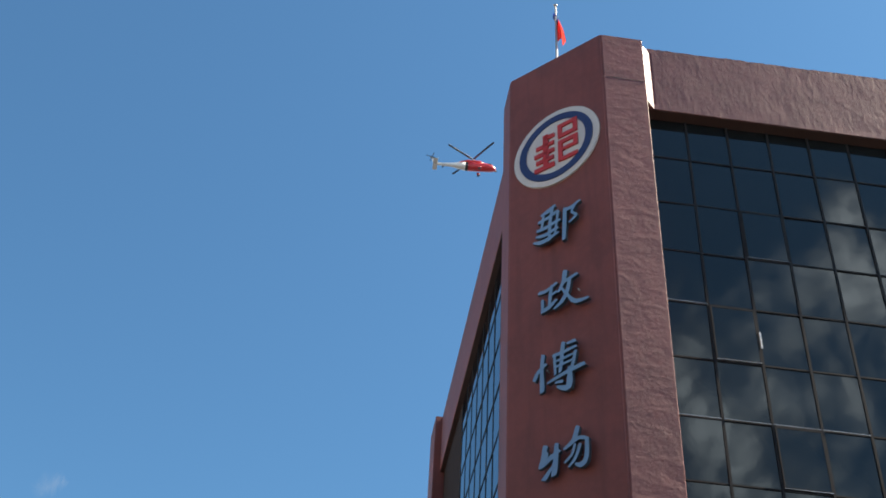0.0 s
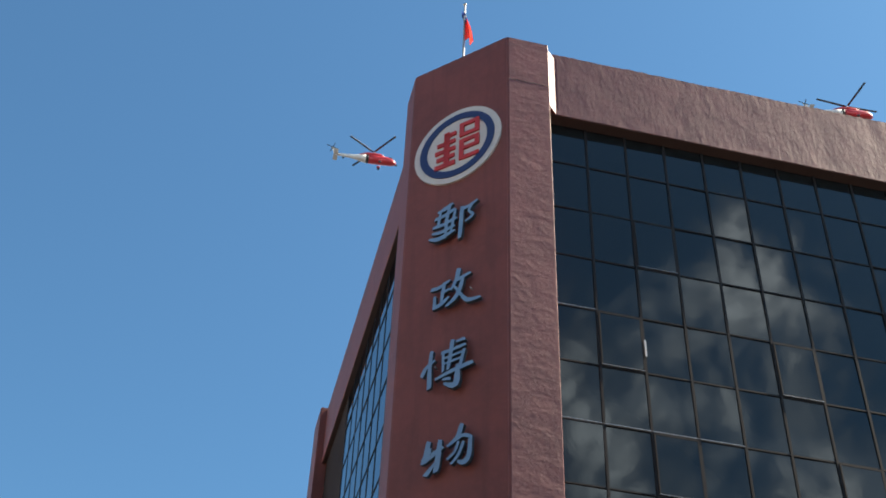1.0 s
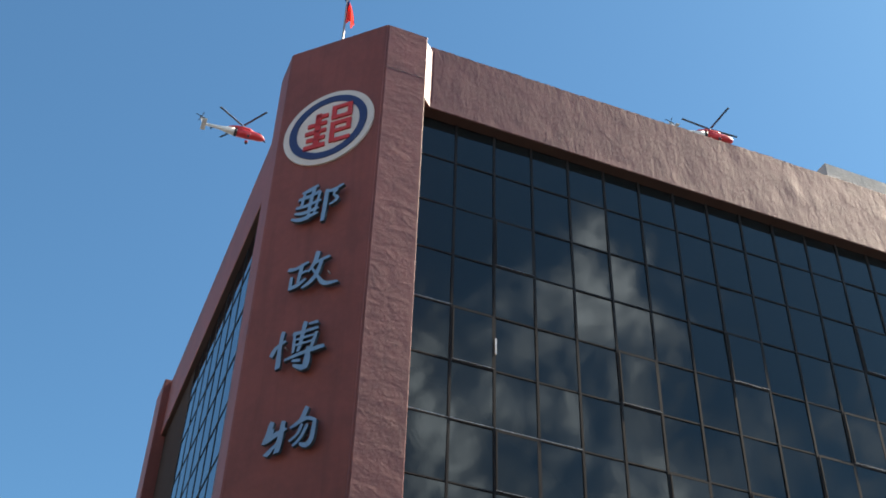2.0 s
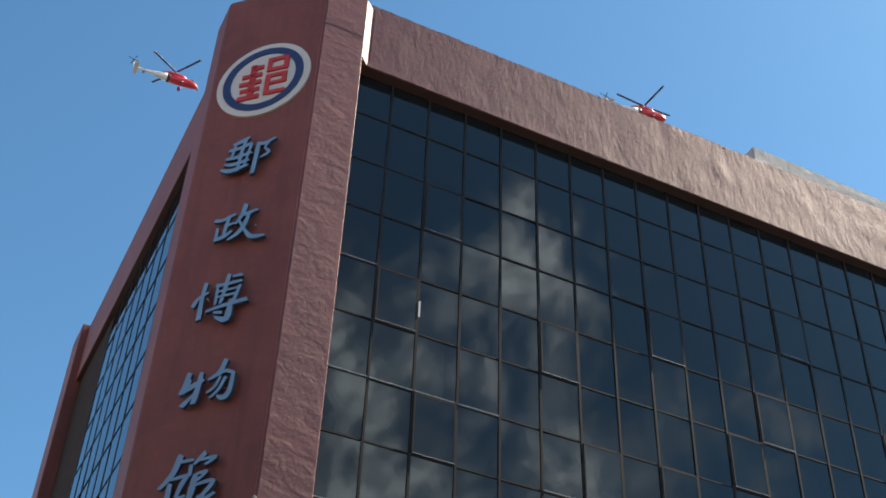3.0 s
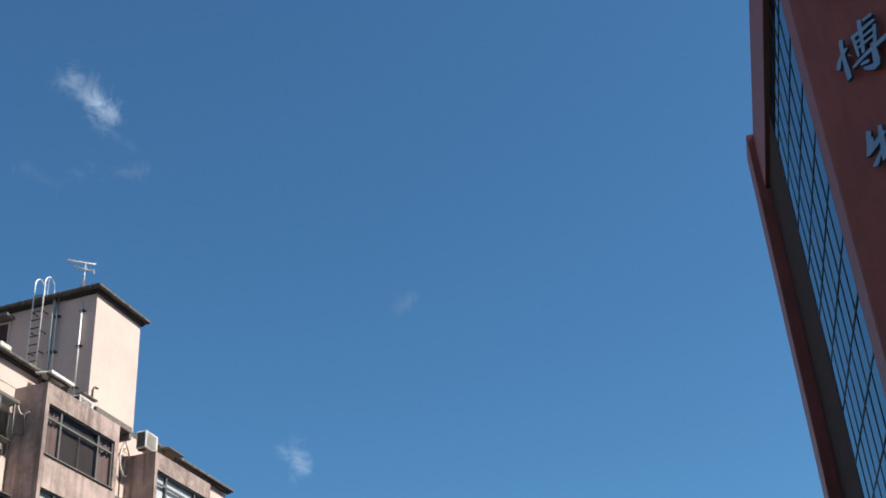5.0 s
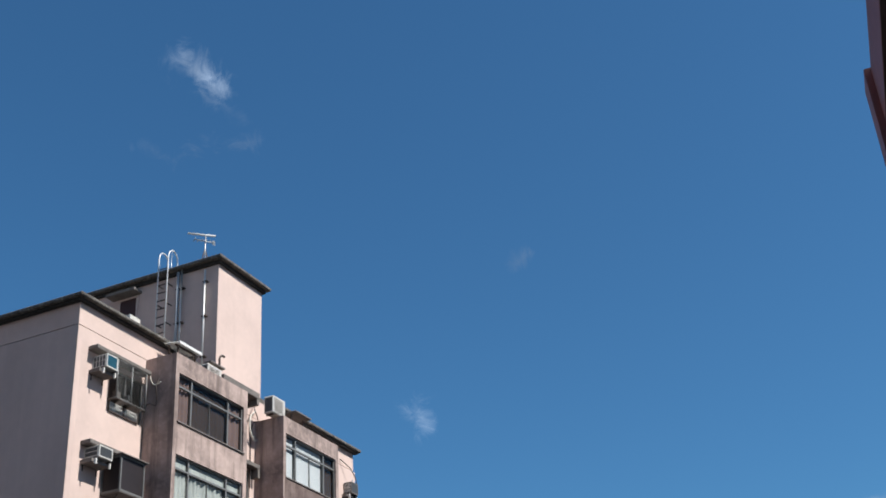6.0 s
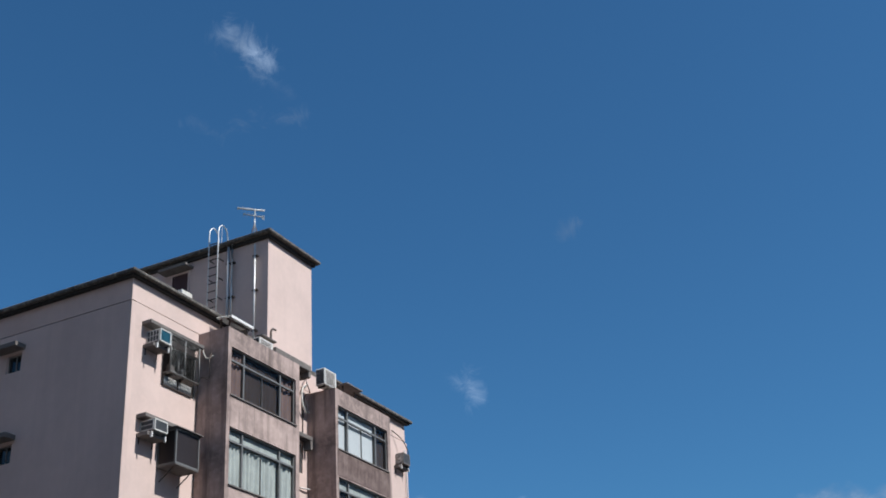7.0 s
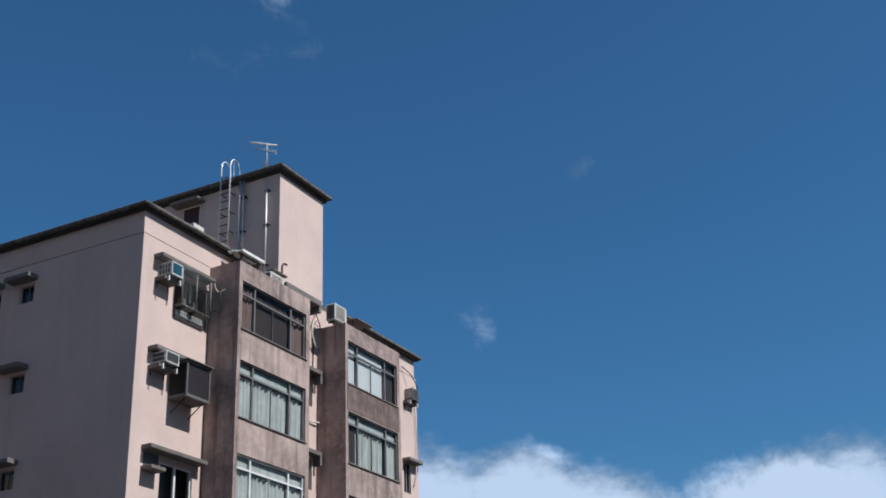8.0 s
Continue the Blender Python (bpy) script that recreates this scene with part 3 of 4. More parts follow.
BO = (((-47, 53, 12), (-51, 7, 11), (-50, -53, 15)), ((-72, -12, 13), (-62, 8, 11), (-38, 24, 8)), ((-15, 40, 11), (15, 41, 10), (50, 45, 9)), ((14, 68, 13), (8, 17, 11), (3, -15, 10)), ((-12, 36, 8), (-11, -17, 8)), ((49, 30, 9), (39, -13, 10)), ((-8, 20, 7), (43, 24, 7)), ((-10, 3, 7), (41, 7, 7)), ((-32, -36, 7), (8, -26, 11), (72, -17, 13)), ((31, -13, 12), (27, -68, 19), (-6, -57, 7)), ((-10, -43, 7), (10, -46, 10)), ((26, 61, 7), (49, 62, 10)))
WU = (((-50, 31, 15), (-57, 0, 12), (-66, -21, 8)), ((-62, -16, 18), (-38, -5, 15), (-11, 9, 10)), ((-18, 28, 12), (-21, -9, 15), (-26, -50, 16)), ((-31, -30, 8), (-53, -55, 15)), ((-45, 13, 9), (-50, -15, 11)), ((41, 55, 13), (30, 24, 13), (4, 7, 7)), ((22, 15, 9), (45, 25, 10), (66, 16, 9)), ((66, 16, 10), (63, -32, 13), (50, -48, 15), (33, -42, 7)), ((33, 10, 8), (24, -14, 8), (5, -29, 7)), ((47, 6, 9), (35, -24, 9), (16, -44, 7)))
GUAN = (((-31, 60, 17), (-42, 19, 15), (-69, -15, 10)), ((-24, 46, 8), (3, 48, 8)), ((-48, 4, 8), (-4, 10, 10)), ((-4, 8, 11), (-15, -11, 13), (-23, -39, 10)), ((-45, -9, 13), (-45, -60, 14)), ((-44, -55, 11), (-3, -40, 8)), ((1, 33, 10), (1, 9, 10)), ((30, 60, 14), (9, 36, 8)), ((23, 44, 8), (60, 48, 8), (36, 32, 8)), ((16, 6, 14), (13, -26, 17), (8, -58, 13)), ((20, 10, 8), (43, 14, 8), (24, -5, 8)), ((22, -17, 8), (63, -12, 11), (36, -52, 11)), ((31, -50, 13), (51, -53, 11), (69, -42, 8)))


def sign_character(strokes, s_mid, z_mid):
    """A raised metal character, built of swelling brush strokes, on short studs."""
    ob = thing("sign_character", "light blue raised metal character on the maroon tower face", "sign", "characters of the sign", m=FACE @ Matrix.Translation((s_mid, z_mid, 0.10)))
    for k, stroke in enumerate(strokes):
        P = [Vector(p) / 100 for p in stroke]
        line = []
        for i in range(len(P) - 1):
            a, b, c, d = P[max(i - 1, 0)], P[i], P[i + 1], P[min(i + 2, len(P) - 1)]
            for q in range(4):
                t = q / 4
                line.append(0.5 * ((2 * b) + (c - a) * t + (2 * a - 5 * b + 4 * c - d) * t * t + (3 * b - a - 3 * c + d) * t ** 3))
        line.append(P[-1])
        left, right = [], []
        for i, p in enumerate(line):
            d = line[min(i + 1, len(line) - 1)] - line[max(i - 1, 0)]
            d = Vector((d.x, d.y)).normalized()
            n, w = Vector((-d.y, d.x)), max(p.z, 0.05) / 2
            end = -1 if i == 0 else 1 if i == len(line) - 1 else 0
            left.append(Vector((p.x, p.y)) + n * w * (1.0 if end < 1 else 0.75) + d * w * end * 0.3)
            right.append(Vector((p.x, p.y)) - n * w * (1.0 if end > -1 else 0.75) + d * w * end * 0.8)
        out = left + right[::-1]
        bm = bmesh.new()
        n = len(left)
        lo = [bm.verts.new((p.x, p.y, 0.0 - 0.0015 * k)) for p in out]
        hi = [bm.verts.new((p.x, p.y, 0.085 + 0.0015 * k)) for p in out]
        for i in range(n - 1):
            bm.faces.new((hi[i], hi[2 * n - 1 - i], hi[2 * n - 2 - i], hi[i + 1]))
            bm.faces.new((lo[i], lo[i + 1], lo[2 * n - 2 - i], lo[2 * n - 1 - i]))
        for i in range(2 * n):
            bm.faces.new((lo[i], lo[(i + 1) % (2 * n)], hi[(i + 1) % (2 * n)], hi[i]))
        bmesh.ops.recalc_face_normals(bm, faces=bm.faces[:])
        stk = part("stroke", bm, [M_SIGN, M_SIGN_SHADE], ob)
        for f in stk.data.polygons:
            f.material_index = 0 if abs(f.normal.z) > 0.9 else 1
    for sx, sz in ((-0.4, 0.1), (0.4, -0.1)):
        part("stud", tube(bmesh.new(), [(sx, sz, -0.11), (sx, sz, 0.02)], 0.02, 6), M_STEEL, ob)
    return ob


for strokes, s_mid, z_mid in ((YOU, -1.60, 22.41), (ZHENG, -1.455, 20.00), (BO, -1.64, 17.62), (WU, -1.58, 15.16), (GUAN, -1.59, 12.66)):
    sign_character(strokes, s_mid, z_mid)


def disc(r0, r1, z0, z1, n=72):
    """Ring or disc (r0 = 0) in the local xy plane."""
    bm = bmesh.new()
    c = [(math.cos(2 * math.pi * k / n), math.sin(2 * math.pi * k / n)) for k in range(n)]
    o = [[bm.verts.new((r1 * a, r1 * b, z)) for a, b in c] for z in (z0, z1)]
    if r0:
        q = [[bm.verts.new((r0 * a, r0 * b, z)) for a, b in c] for z in (z0, z1)]
    for k in range(n):
        l = (k + 1) % n
        bm.faces.new((o[0][k], o[0][l], o[1][l], o[1][k]))
        if r0:
            bm.faces.new((q[0][l], q[0][k], q[1][k], q[1][l]))
            for s in (0, 1):
                bm.faces.new((o[s][k], o[s][l], q[s][l], q[s][k]))
    if not r0:
        bm.faces.new(o[0][::-1])
        bm.faces.new(o[1])
    bmesh.ops.recalc_face_normals(bm, faces=bm.faces[:])
    return bm


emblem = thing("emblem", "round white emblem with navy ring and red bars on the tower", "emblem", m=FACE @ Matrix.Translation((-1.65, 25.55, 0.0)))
part("plate", disc(0, 1.46, -0.02, 0.06), M_EMBLEM, emblem, "off-white round plate")
part("ring", disc(1.02, 1.26, 0.062, 0.085), M_BLUE, emblem, "navy blue ring")
for bx in ((-0.42, -0.24, -0.66, 0.62), (-0.72, -0.04, -0.78, -0.62), (-0.66, -0.06, -0.47, -0.33), (-0.72, -0.04, -0.18, -0.04), (-0.66, -0.04, 0.12, 0.26), (-0.42, -0.02, 0.42, 0.56),
           (0.10, 0.24, 0.22, 0.78), (0.62, 0.76, 0.22, 0.78), (0.24, 0.62, 0.64, 0.78), (0.24, 0.62, 0.22, 0.36),
           (0.10, 0.24, -0.72, 0.10), (0.24, 0.76, -0.04, 0.10), (0.62, 0.76, -0.34, -0.04), (0.24, 0.62, -0.34, -0.22), (0.24, 0.76, -0.74, -0.60)):
    part("bar", boxes((bx[0], bx[1], bx[2], bx[3], 0.061, 0.11)), M_RED, emblem)

# flag on the roof
pole_x, pole_y = 6.28, 27.2
flag = thing("flag", "limp red flag with a blue canton on a steel pole", "flag", m=pose(pole_x, pole_y, 30.2))
part("pole", tube(bmesh.new(), [(0, 0, 0), (0, 0, 7.7)], [0.055, 0.035]), M_STEEL, flag)
fin_ball = bmesh.new()
bmesh.ops.create_uvsphere(fin_ball, u_segments=12, v_segments=8, radius=0.07, matrix=Matrix.Translation((0, 0, 7.75)))
part("finial", fin_ball, M_STEEL, flag)


def cloth(v0, v1, nu=16, nv=10):
    """A band of the limp flag: u from the pole outwards, v down its length."""
    bm = bmesh.new()
    g = []
    for i in range(nu + 1):
        u = i / nu
        row = []
        for j in range(nv + 1):
            v = v0 + (v1 - v0) * j / nv
            wide = 0.18 + 0.55 * math.sin(min(1.0, v * 1.25) * 1.5)
            x = 0.03 - 0.10 * (1 - v) * u + wide * u * (0.75 + 0.25 * math.cos(2.2 * u))
            y = 0.13 * math.sin(10.5 * u + 1.8 * v) * min(1, 4 * u) - 0.05 * u
            z = 7.15 - 1.45 * v - 0.22 * u * (0.3 + v) + 0.03 * math.sin(8 * u)
            row.append(bm.verts.new((0.62 * x - 0.16 * (1 - v) * u, y - 0.2 * x, z)))
        g.append(row)
    for i in range(nu):
        for j in range(nv):
            bm.faces.new((g[i][j], g[i + 1][j], g[i + 1][j + 1], g[i][j + 1])).smooth = True
    return bm


part("canton", cloth(0.0, 0.12), M_FLAGBLUE, flag, "blue canton")
part("emblem_patch", cloth(0.12, 0.20), M_HELI_WHITE, flag, "white patch of the canton")
part("canton", cloth(0.20, 0.30), M_FLAGBLUE, flag)
part("field", cloth(0.30, 1.0), M_FLAGRED, flag, "red field")

# ---- apartment block ----
AZ = -5.636
BM = pose(0, 0, 0, 0, 0, AZ)
XW, YF, YE, ZR = -23.15, 25.69, 42.65, 18.3    # main wall, front wall, far end, roof underside
XB = -21.95                                    # outer face of the bays
block = thing("apartment_block", "weathered pink-beige plastered apartment block with two window bays", "building", m=BM)
front_holes, side_holes = [], []
for k in range(5):
    dz = 2.99 * k
    for x in (-27.84, -29.26, -33.6, -38.0):
        front_holes.append((x - 0.32, x + 0.32, 16.38 - dz, 16.98 - dz))
    side_holes.append((27.05 if k == 2 else 27.24, (28.92, 28.66, 28.53, 28.66, 28.66)[k], (15.90 if k == 1 else 15.40) - dz, 16.85 - dz))
    side_holes.append((34.2, 35.0, 14.5 - dz, 15.6 - dz))
side_holes.append((41.6, 42.15, 12.7, 13.9))
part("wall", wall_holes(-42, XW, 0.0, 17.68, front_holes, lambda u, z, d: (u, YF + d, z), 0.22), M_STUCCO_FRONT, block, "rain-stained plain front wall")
part("wall", wall_holes(YF + 0.22, YE, 0.0, 17.68, side_holes, lambda u, z, d: (XW - d, u, z), 0.22), M_STUCCO, block)
part("frieze", boxes((-42, XW, YF - 0.004, YE, 17.705, ZR + 0.118)), M_STUCCO, block)
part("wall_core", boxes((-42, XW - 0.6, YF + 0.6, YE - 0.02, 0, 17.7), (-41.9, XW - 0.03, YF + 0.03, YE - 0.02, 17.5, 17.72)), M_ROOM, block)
part("back_wall", boxes((-42.3, -42, YF, YE, 0, ZR), (-42, XW - 0.03, YE - 0.02, YE + 0.2, 0, 17.7)), M_STUCCO, block)
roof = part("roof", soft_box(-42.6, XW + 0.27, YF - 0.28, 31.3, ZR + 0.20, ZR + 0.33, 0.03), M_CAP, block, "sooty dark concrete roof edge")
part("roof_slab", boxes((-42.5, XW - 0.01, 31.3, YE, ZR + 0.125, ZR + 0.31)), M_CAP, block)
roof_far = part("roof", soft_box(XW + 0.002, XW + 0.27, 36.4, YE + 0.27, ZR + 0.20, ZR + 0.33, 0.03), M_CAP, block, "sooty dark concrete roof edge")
# black bands paint in the shade under the roof edge
part("drip_edge", boxes((XW + 0.002, XW + 0.18, 36.5, YE + 0.12, ZR + 0.12, ZR + 0.20)), M_EAVE_SHADE, roof_far)
part("drip_edge", boxes((-42.4, XW + 0.14, YF - 0.16, 31.2, ZR + 0.12, ZR + 0.20)), M_EAVE_SHADE, roof)
tower = part("stair_tower", boxes((-29.3, XW - 0.01, 32.77, 35.65, ZR + 0.3, 22.932)), M_STUCCO, block, "plain plastered roof stair tower")
part("tower_roof", soft_box(-29.6, XW + 0.26, 32.49, 35.93, 23.06, 23.20, 0.03), M_CAP, tower)
# black band paints in the shade under the tower cap
part("tower_drip", boxes((-29.5, XW + 0.10, 32.66, 35.76, 22.93, 23.06)), M_EAVE_SHADE, tower)


def bay(y0, y1, ztop, rows):
    b = part("window_bay", wall_holes(y0, y1, 3.2, ztop, [(y0 + 0.18, y1 - 0.22, zb, zt) for zb, zt, *_ in rows], lambda u, z, d: (XB - d, u, z), 0.2), M_STUCCO_OLD, block, "stained plastered window bay")
    part("bay_cheek", boxes((XW - 0.02, XB - 0.004, y0 + 0.003, y0 + 0.12, 3.2, ztop)), M_STUCCO_OLD, b)
    part("bay_cheek", boxes((XW - 0.02, XB - 0.004, y1 - 0.12, y1 - 0.003, 3.2, ztop)), M_STUCCO_OLD, b)
    part("bay_top", boxes((XW - 0.02, XB - 0.19, y0 + 0.11, y1 - 0.11, ztop - 0.2, ztop - 0.02)), M_STUCCO_OLD, b)
    part("bay_floor", boxes((XW - 0.02, XB - 0.19, y0 + 0.11, y1 - 0.11, 3.2, 3.4)), M_STUCCO_OLD, b)
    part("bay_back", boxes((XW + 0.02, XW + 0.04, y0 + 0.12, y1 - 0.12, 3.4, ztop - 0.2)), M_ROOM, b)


def bay_window(y0, y1, zb, zt, fmat, curtain, cmat, y_clear=()):
    """Fixed frame with a transom light row and two mullions; curtains hang behind the panes."""
    w = thing("bay_window", "three-part aluminium window with transom lights and %s" % curtain, "window", "bay windows", m=BM)
    x1 = XB - 0.07
    ya, yb, tz = y0 + (y1 - y0) * 0.21, y0 + (y1 - y0) * 0.77, zt - 0.42
    fw = 0.05
    part("frame", boxes((x1 - 0.07, x1, y0, y0 + fw, zb, zt), (x1 - 0.07, x1, y1 - fw, y1, zb, zt), (x1 - 0.07, x1, y0 + fw, y1 - fw, zb, zb + fw), (x1 - 0.07, x1, y0 + fw, y1 - fw, zt - fw, zt)), fmat, w)
    for ym in (ya, yb):
        part("mullion", boxes((x1 - 0.068, x1 + 0.004, ym - 0.035, ym + 0.035, zb + fw, zt - fw)), fmat, w)
    part("transom", boxes((x1 - 0.066, x1 + 0.008, y0 + fw, y1 - fw, tz - 0.03, tz + 0.03)), fmat, w)
    ym = (ya + yb) / 2
    part("sash_stile", boxes((x1 - 0.06, x1 - 0.01, ym - 0.008, ym + 0.008, zb + fw, tz - 0.03)), fmat, w)
    for a, b in ((y0 + fw, ya), (ya, yb), (yb, y1 - fw)):
        for c, d in ((zb + fw, tz), (tz, zt - fw)):
            bm = bmesh.new()
            bm.faces.new([bm.verts.new((x1 - 0.04, y, z)) for y, z in ((a, c), (b, c), (b, d), (a, d))])
            part("pane", bm, M_GLASS, w).visible_shadow = False
    cloths = cmat if isinstance(cmat, tuple) else (cmat,) * 3
    for (a, b), cloth in zip(((y0 + 0.05, ya - 0.04), (ya + 0.05, yb - 0.04), (yb + 0.05, y1 - 0.05)), cloths):
        bm = bmesh.new()
        n = max(8, int((b - a) / 0.035))
        top = tz - 0.04 if curtain.startswith(("pale", "half")) else zt - 0.08
        depth = 0.3 if cloth is M_CURTAIN_DARK else 1.0 + 0.3 * math.sin(a * 7.0)
        prev = None
        for k in range(n + 1):
            yy = a + (b - a) * k / n
            xx = x1 - 0.125 + (0.030 * depth * math.sin(k * 1.05 + 1.4 * math.sin(k * 0.23 + a)) + 0.016 * depth * math.sin(k * 0.39 + 2 * a) if curtain != "white blinds" else 0)
            q = [bm.verts.new((xx, yy, zb + 0.06)), bm.verts.new((xx + 0.01, yy, top))]
            if prev:
                bm.faces.new((prev[0], q[0], q[1], prev[1])).smooth = True
            prev = q
        part("curtain", bm, cloth, w, "dark brown curtain" if cloth is M_CURTAIN_DARK else "")
    if curtain.startswith(("pale", "half")):
        part("sheer", boxes((x1 - 0.10, x1 - 0.09, y0 + 0.05, y1 - 0.05, tz + 0.01, zt - 0.06)), M_CURTAIN, w, "pale sheer cloth behind the transom lights")
    part("sill", soft_box(XB - 0.12, XB + 0.05, y0 - 0.03, y1 + 0.03, zb - 0.05, zb + 0.002, 0.01), M_HOOD, w)
    return w


ROWS1 = [(15.42, 17.04, M_FRAME, "brown curtains", (M_CURTAIN_PINK, M_CURTAIN_DARK, M_CURTAIN_PINK)), (12.52, 14.36, M_FRAME, "pale grey-green curtains", M_CURTAIN), (9.55, 11.38, M_FRAME_WHITE, "pale grey-green curtains", M_CURTAIN), (6.5, 8.4, M_FRAME, "pale grey-green curtains", M_CURTAIN), (3.7, 5.4, M_FRAME, "pale grey-green curtains", M_CURTAIN)]
ROWS2 = [(15.32, 16.95, M_FRAME, "white blinds", (M_BLIND, M_BLIND, M_CURTAIN_DARK)), (12.42, 14.28, M_FRAME, "half-drawn pale curtains", (M_CURTAIN_DARK, M_CURTAIN, M_CURTAIN)), (9.45, 11.28, M_FRAME, "brown curtains", M_CURTAIN_DARK), (6.5, 8.3, M_FRAME, "pale grey-green curtains", M_CURTAIN), (3.7, 5.4, M_FRAME, "pale grey-green curtains", M_CURTAIN)]
for y0, y1, ztop, rows in ((28.94, 33.0, 17.68, ROWS1), (35.32, 39.28, 17.57, ROWS2)):
    bay(y0, y1, ztop, rows)
    for zb, zt, fm, cur, cm in rows:
        bay_window(y0 + 0.18, y1 - 0.22, zb, zt, fm, cur, cm)
part("apron", soft_box(XB - 0.01, XB + 0.012, 35.42, 39.14, 14.33, 15.255, 0.004), M_APRON, block, "sooty dark brown stained apron between windows")

# roof and wall fittings of the block, all in the block's own axes


def place(ob):
    ob.matrix_basis = BM
    return ob


def hood(y0, y1, z, out=0.5, th=0.13, x=XW):
    return place(tagged(part("window_hood", soft_box(x - 0.02, x + out, y0, y1, z - th, z, 0.015), M_HOOD), "stained grey concrete window hood on the plaster wall", "hood", "window hoods"))


for k in range(5):
    dz = 2.99 * k
    hood(26.20, 28.80, 17.15 - dz, 0.36)
    h = hood(34.18, 35.22, 15.84 - dz, 0.30, 0.16)
    part("side_lip", boxes((XW, XW + 0.29, 35.09, 35.21, 15.36 - dz, 15.682 - dz)), M_HOOD, h)
    for x in (-27.84, -29.26, -33.6, -38.0):
        h = place(tagged(part("window_hood", soft_box(x - 0.62, x + 0.44, YF - 0.42, YF + 0.02, 17.08 - dz, 17.24 - dz, 0.015), M_HOOD), "stained grey concrete hood over a small window", "hood", "small window hoods"))
        w = thing("small_window", "small dark bathroom window in the shaded wall", "window", "small windows", m=BM)
        zb, zt = 16.38 - dz, 16.98 - dz
        yy = YF + 0.12
        part("frame", boxes((x - 0.32, x - 0.28, yy, yy + 0.05, zb, zt), (x + 0.28, x + 0.32, yy, yy + 0.05, zb, zt), (x - 0.28, x + 0.28, yy, yy + 0.05, zb, zb + 0.04), (x - 0.28, x + 0.28, yy, yy + 0.05, zt - 0.04, zt), (x - 0.02, x + 0.02, yy, yy + 0.05, zb + 0.04, zt - 0.04)), M_FRAME, w)
        part("pane", boxes((x - 0.28, x - 0.02, yy + 0.02, yy + 0.03, zb + 0.04, zt - 0.04)), M_TINT, w)
        part("pane", boxes((x + 0.02, x + 0.28, yy + 0.02, yy + 0.03, zb + 0.04, zt - 0.04)), M_TINT, w)


def sash_window(y0, y1, zb, zt, fmat, label):
    """Two sliding sashes set in the side wall."""
    w = thing("sliding_window", label, "window", "sliding windows", m=BM)
    x1 = XW - 0.06
    part("frame", boxes((x1 - 0.08, x1, y0, y0 + 0.05, zb, zt), (x1 - 0.08, x1, y1 - 0.05, y1, zb, zt), (x1 - 0.08, x1, y0 + 0.05, y1 - 0.05, zb, zb + 0.05), (x1 - 0.08, x1, y0 + 0.05, y1 - 0.05, zt - 0.05, zt)), fmat, w)
    ym = (y0 + y1) / 2
    part("meeting_stile", boxes((x1 - 0.07, x1 + 0.005, ym - 0.04, ym + 0.04, zb + 0.05, zt - 0.05)), fmat, w)
    for a, b in ((y0 + 0.05, ym - 0.04), (ym + 0.04, y1 - 0.05)):
        bm = bmesh.new()
        vs = [bm.verts.new((x1 - 0.04, y, z)) for y, z in ((a, zb + 0.05), (b, zb + 0.05), (b, zt - 0.05), (a, zt - 0.05))]
        bm.faces.new(vs)
        part("pane", bm, M_GLASS, w).visible_shadow = False
    return w


for k in range(5):
    dz = 2.99 * k
    sash_window(27.05 if k == 2 else 27.24, (28.92, 28.66, 28.53, 28.66, 28.66)[k], (15.90 if k == 1 else 15.40) - dz, 16.85 - dz, M_FRAME_WHITE if k == 2 else M_FRAME, "two-part sliding window in %s frame under a hood" % ("a white" if k == 2 else "a grey"))
    sash_window(34.2, 35.0, 14.5 - dz, 15.6 - dz, M_FRAME, "narrow dark stair window between the bays")


def window_ac(x_out, y0, y1, zb, zt, face, label, shell=M_AC, bars=5):
    """Box air conditioner that sticks out of the wall on a small concrete shelf; its side is an open frame with bars."""
    a = thing("air_conditioner", label, "air conditioner", "wall air conditioners", m=BM)
    part("case", soft_box(XW - 0.02, x_out, y0, y1, zb, zt, 0.015), shell, a)
    part("front_rim", boxes((x_out + 0.001, x_out + 0.02, y0, y0 + 0.035, zb, zt), (x_out + 0.001, x_out + 0.02, y1 - 0.035, y1, zb, zt),
                            (x_out + 0.001, x_out + 0.02, y0 + 0.035, y1 - 0.035, zb, zb + 0.035), (x_out + 0.001, x_out + 0.02, y0 + 0.035, y1 - 0.035, zt - 0.035, zt)), shell, a)
    part("grille", boxes((x_out + 0.001, x_out + 0.010, y0 + 0.036, y1 - 0.036, zb + 0.036, zt - 0.036)), face, a)
    for i in range(9):
        z = zb + 0.06 + (zt - zb - 0.12) * i / 8
        part("fin", boxes((x_out + 0.011, x_out + 0.014, y0 + 0.04, y1 - 0.04, z - 0.004, z + 0.004)), face, a)
    xa, xm = XW + 0.05, x_out - 0.04
    part("side_vent", boxes((xa, xm, y0 - 0.004, y0 + 0.004, zb + 0.05, zt - 0.05)), M_AC_DARK, a, "dark open vent")
    for i in range(bars):
        x = xa + (xm - xa) * i / (bars - 1)
        part("bar", boxes((x - 0.012, x + 0.012, y0 - 0.012, y0 - 0.005, zb + 0.05, zt - 0.05)), M_AC, a)
    part("bar", boxes((xa, xm, y0 - 0.011, y0 - 0.006, (zb + zt) / 2 - 0.01, (zb + zt) / 2 + 0.01)), M_AC, a)
    for yy in (y0 - 0.04, y1 - 0.02):
        part("bracket", boxes((XW, x_out - 0.03, yy, yy + 0.03, zb - 0.05, zb - 0.002), (XW, XW + 0.03, yy + 0.001, yy + 0.029, zb - 0.35, zb - 0.05)), M_IRON, a)
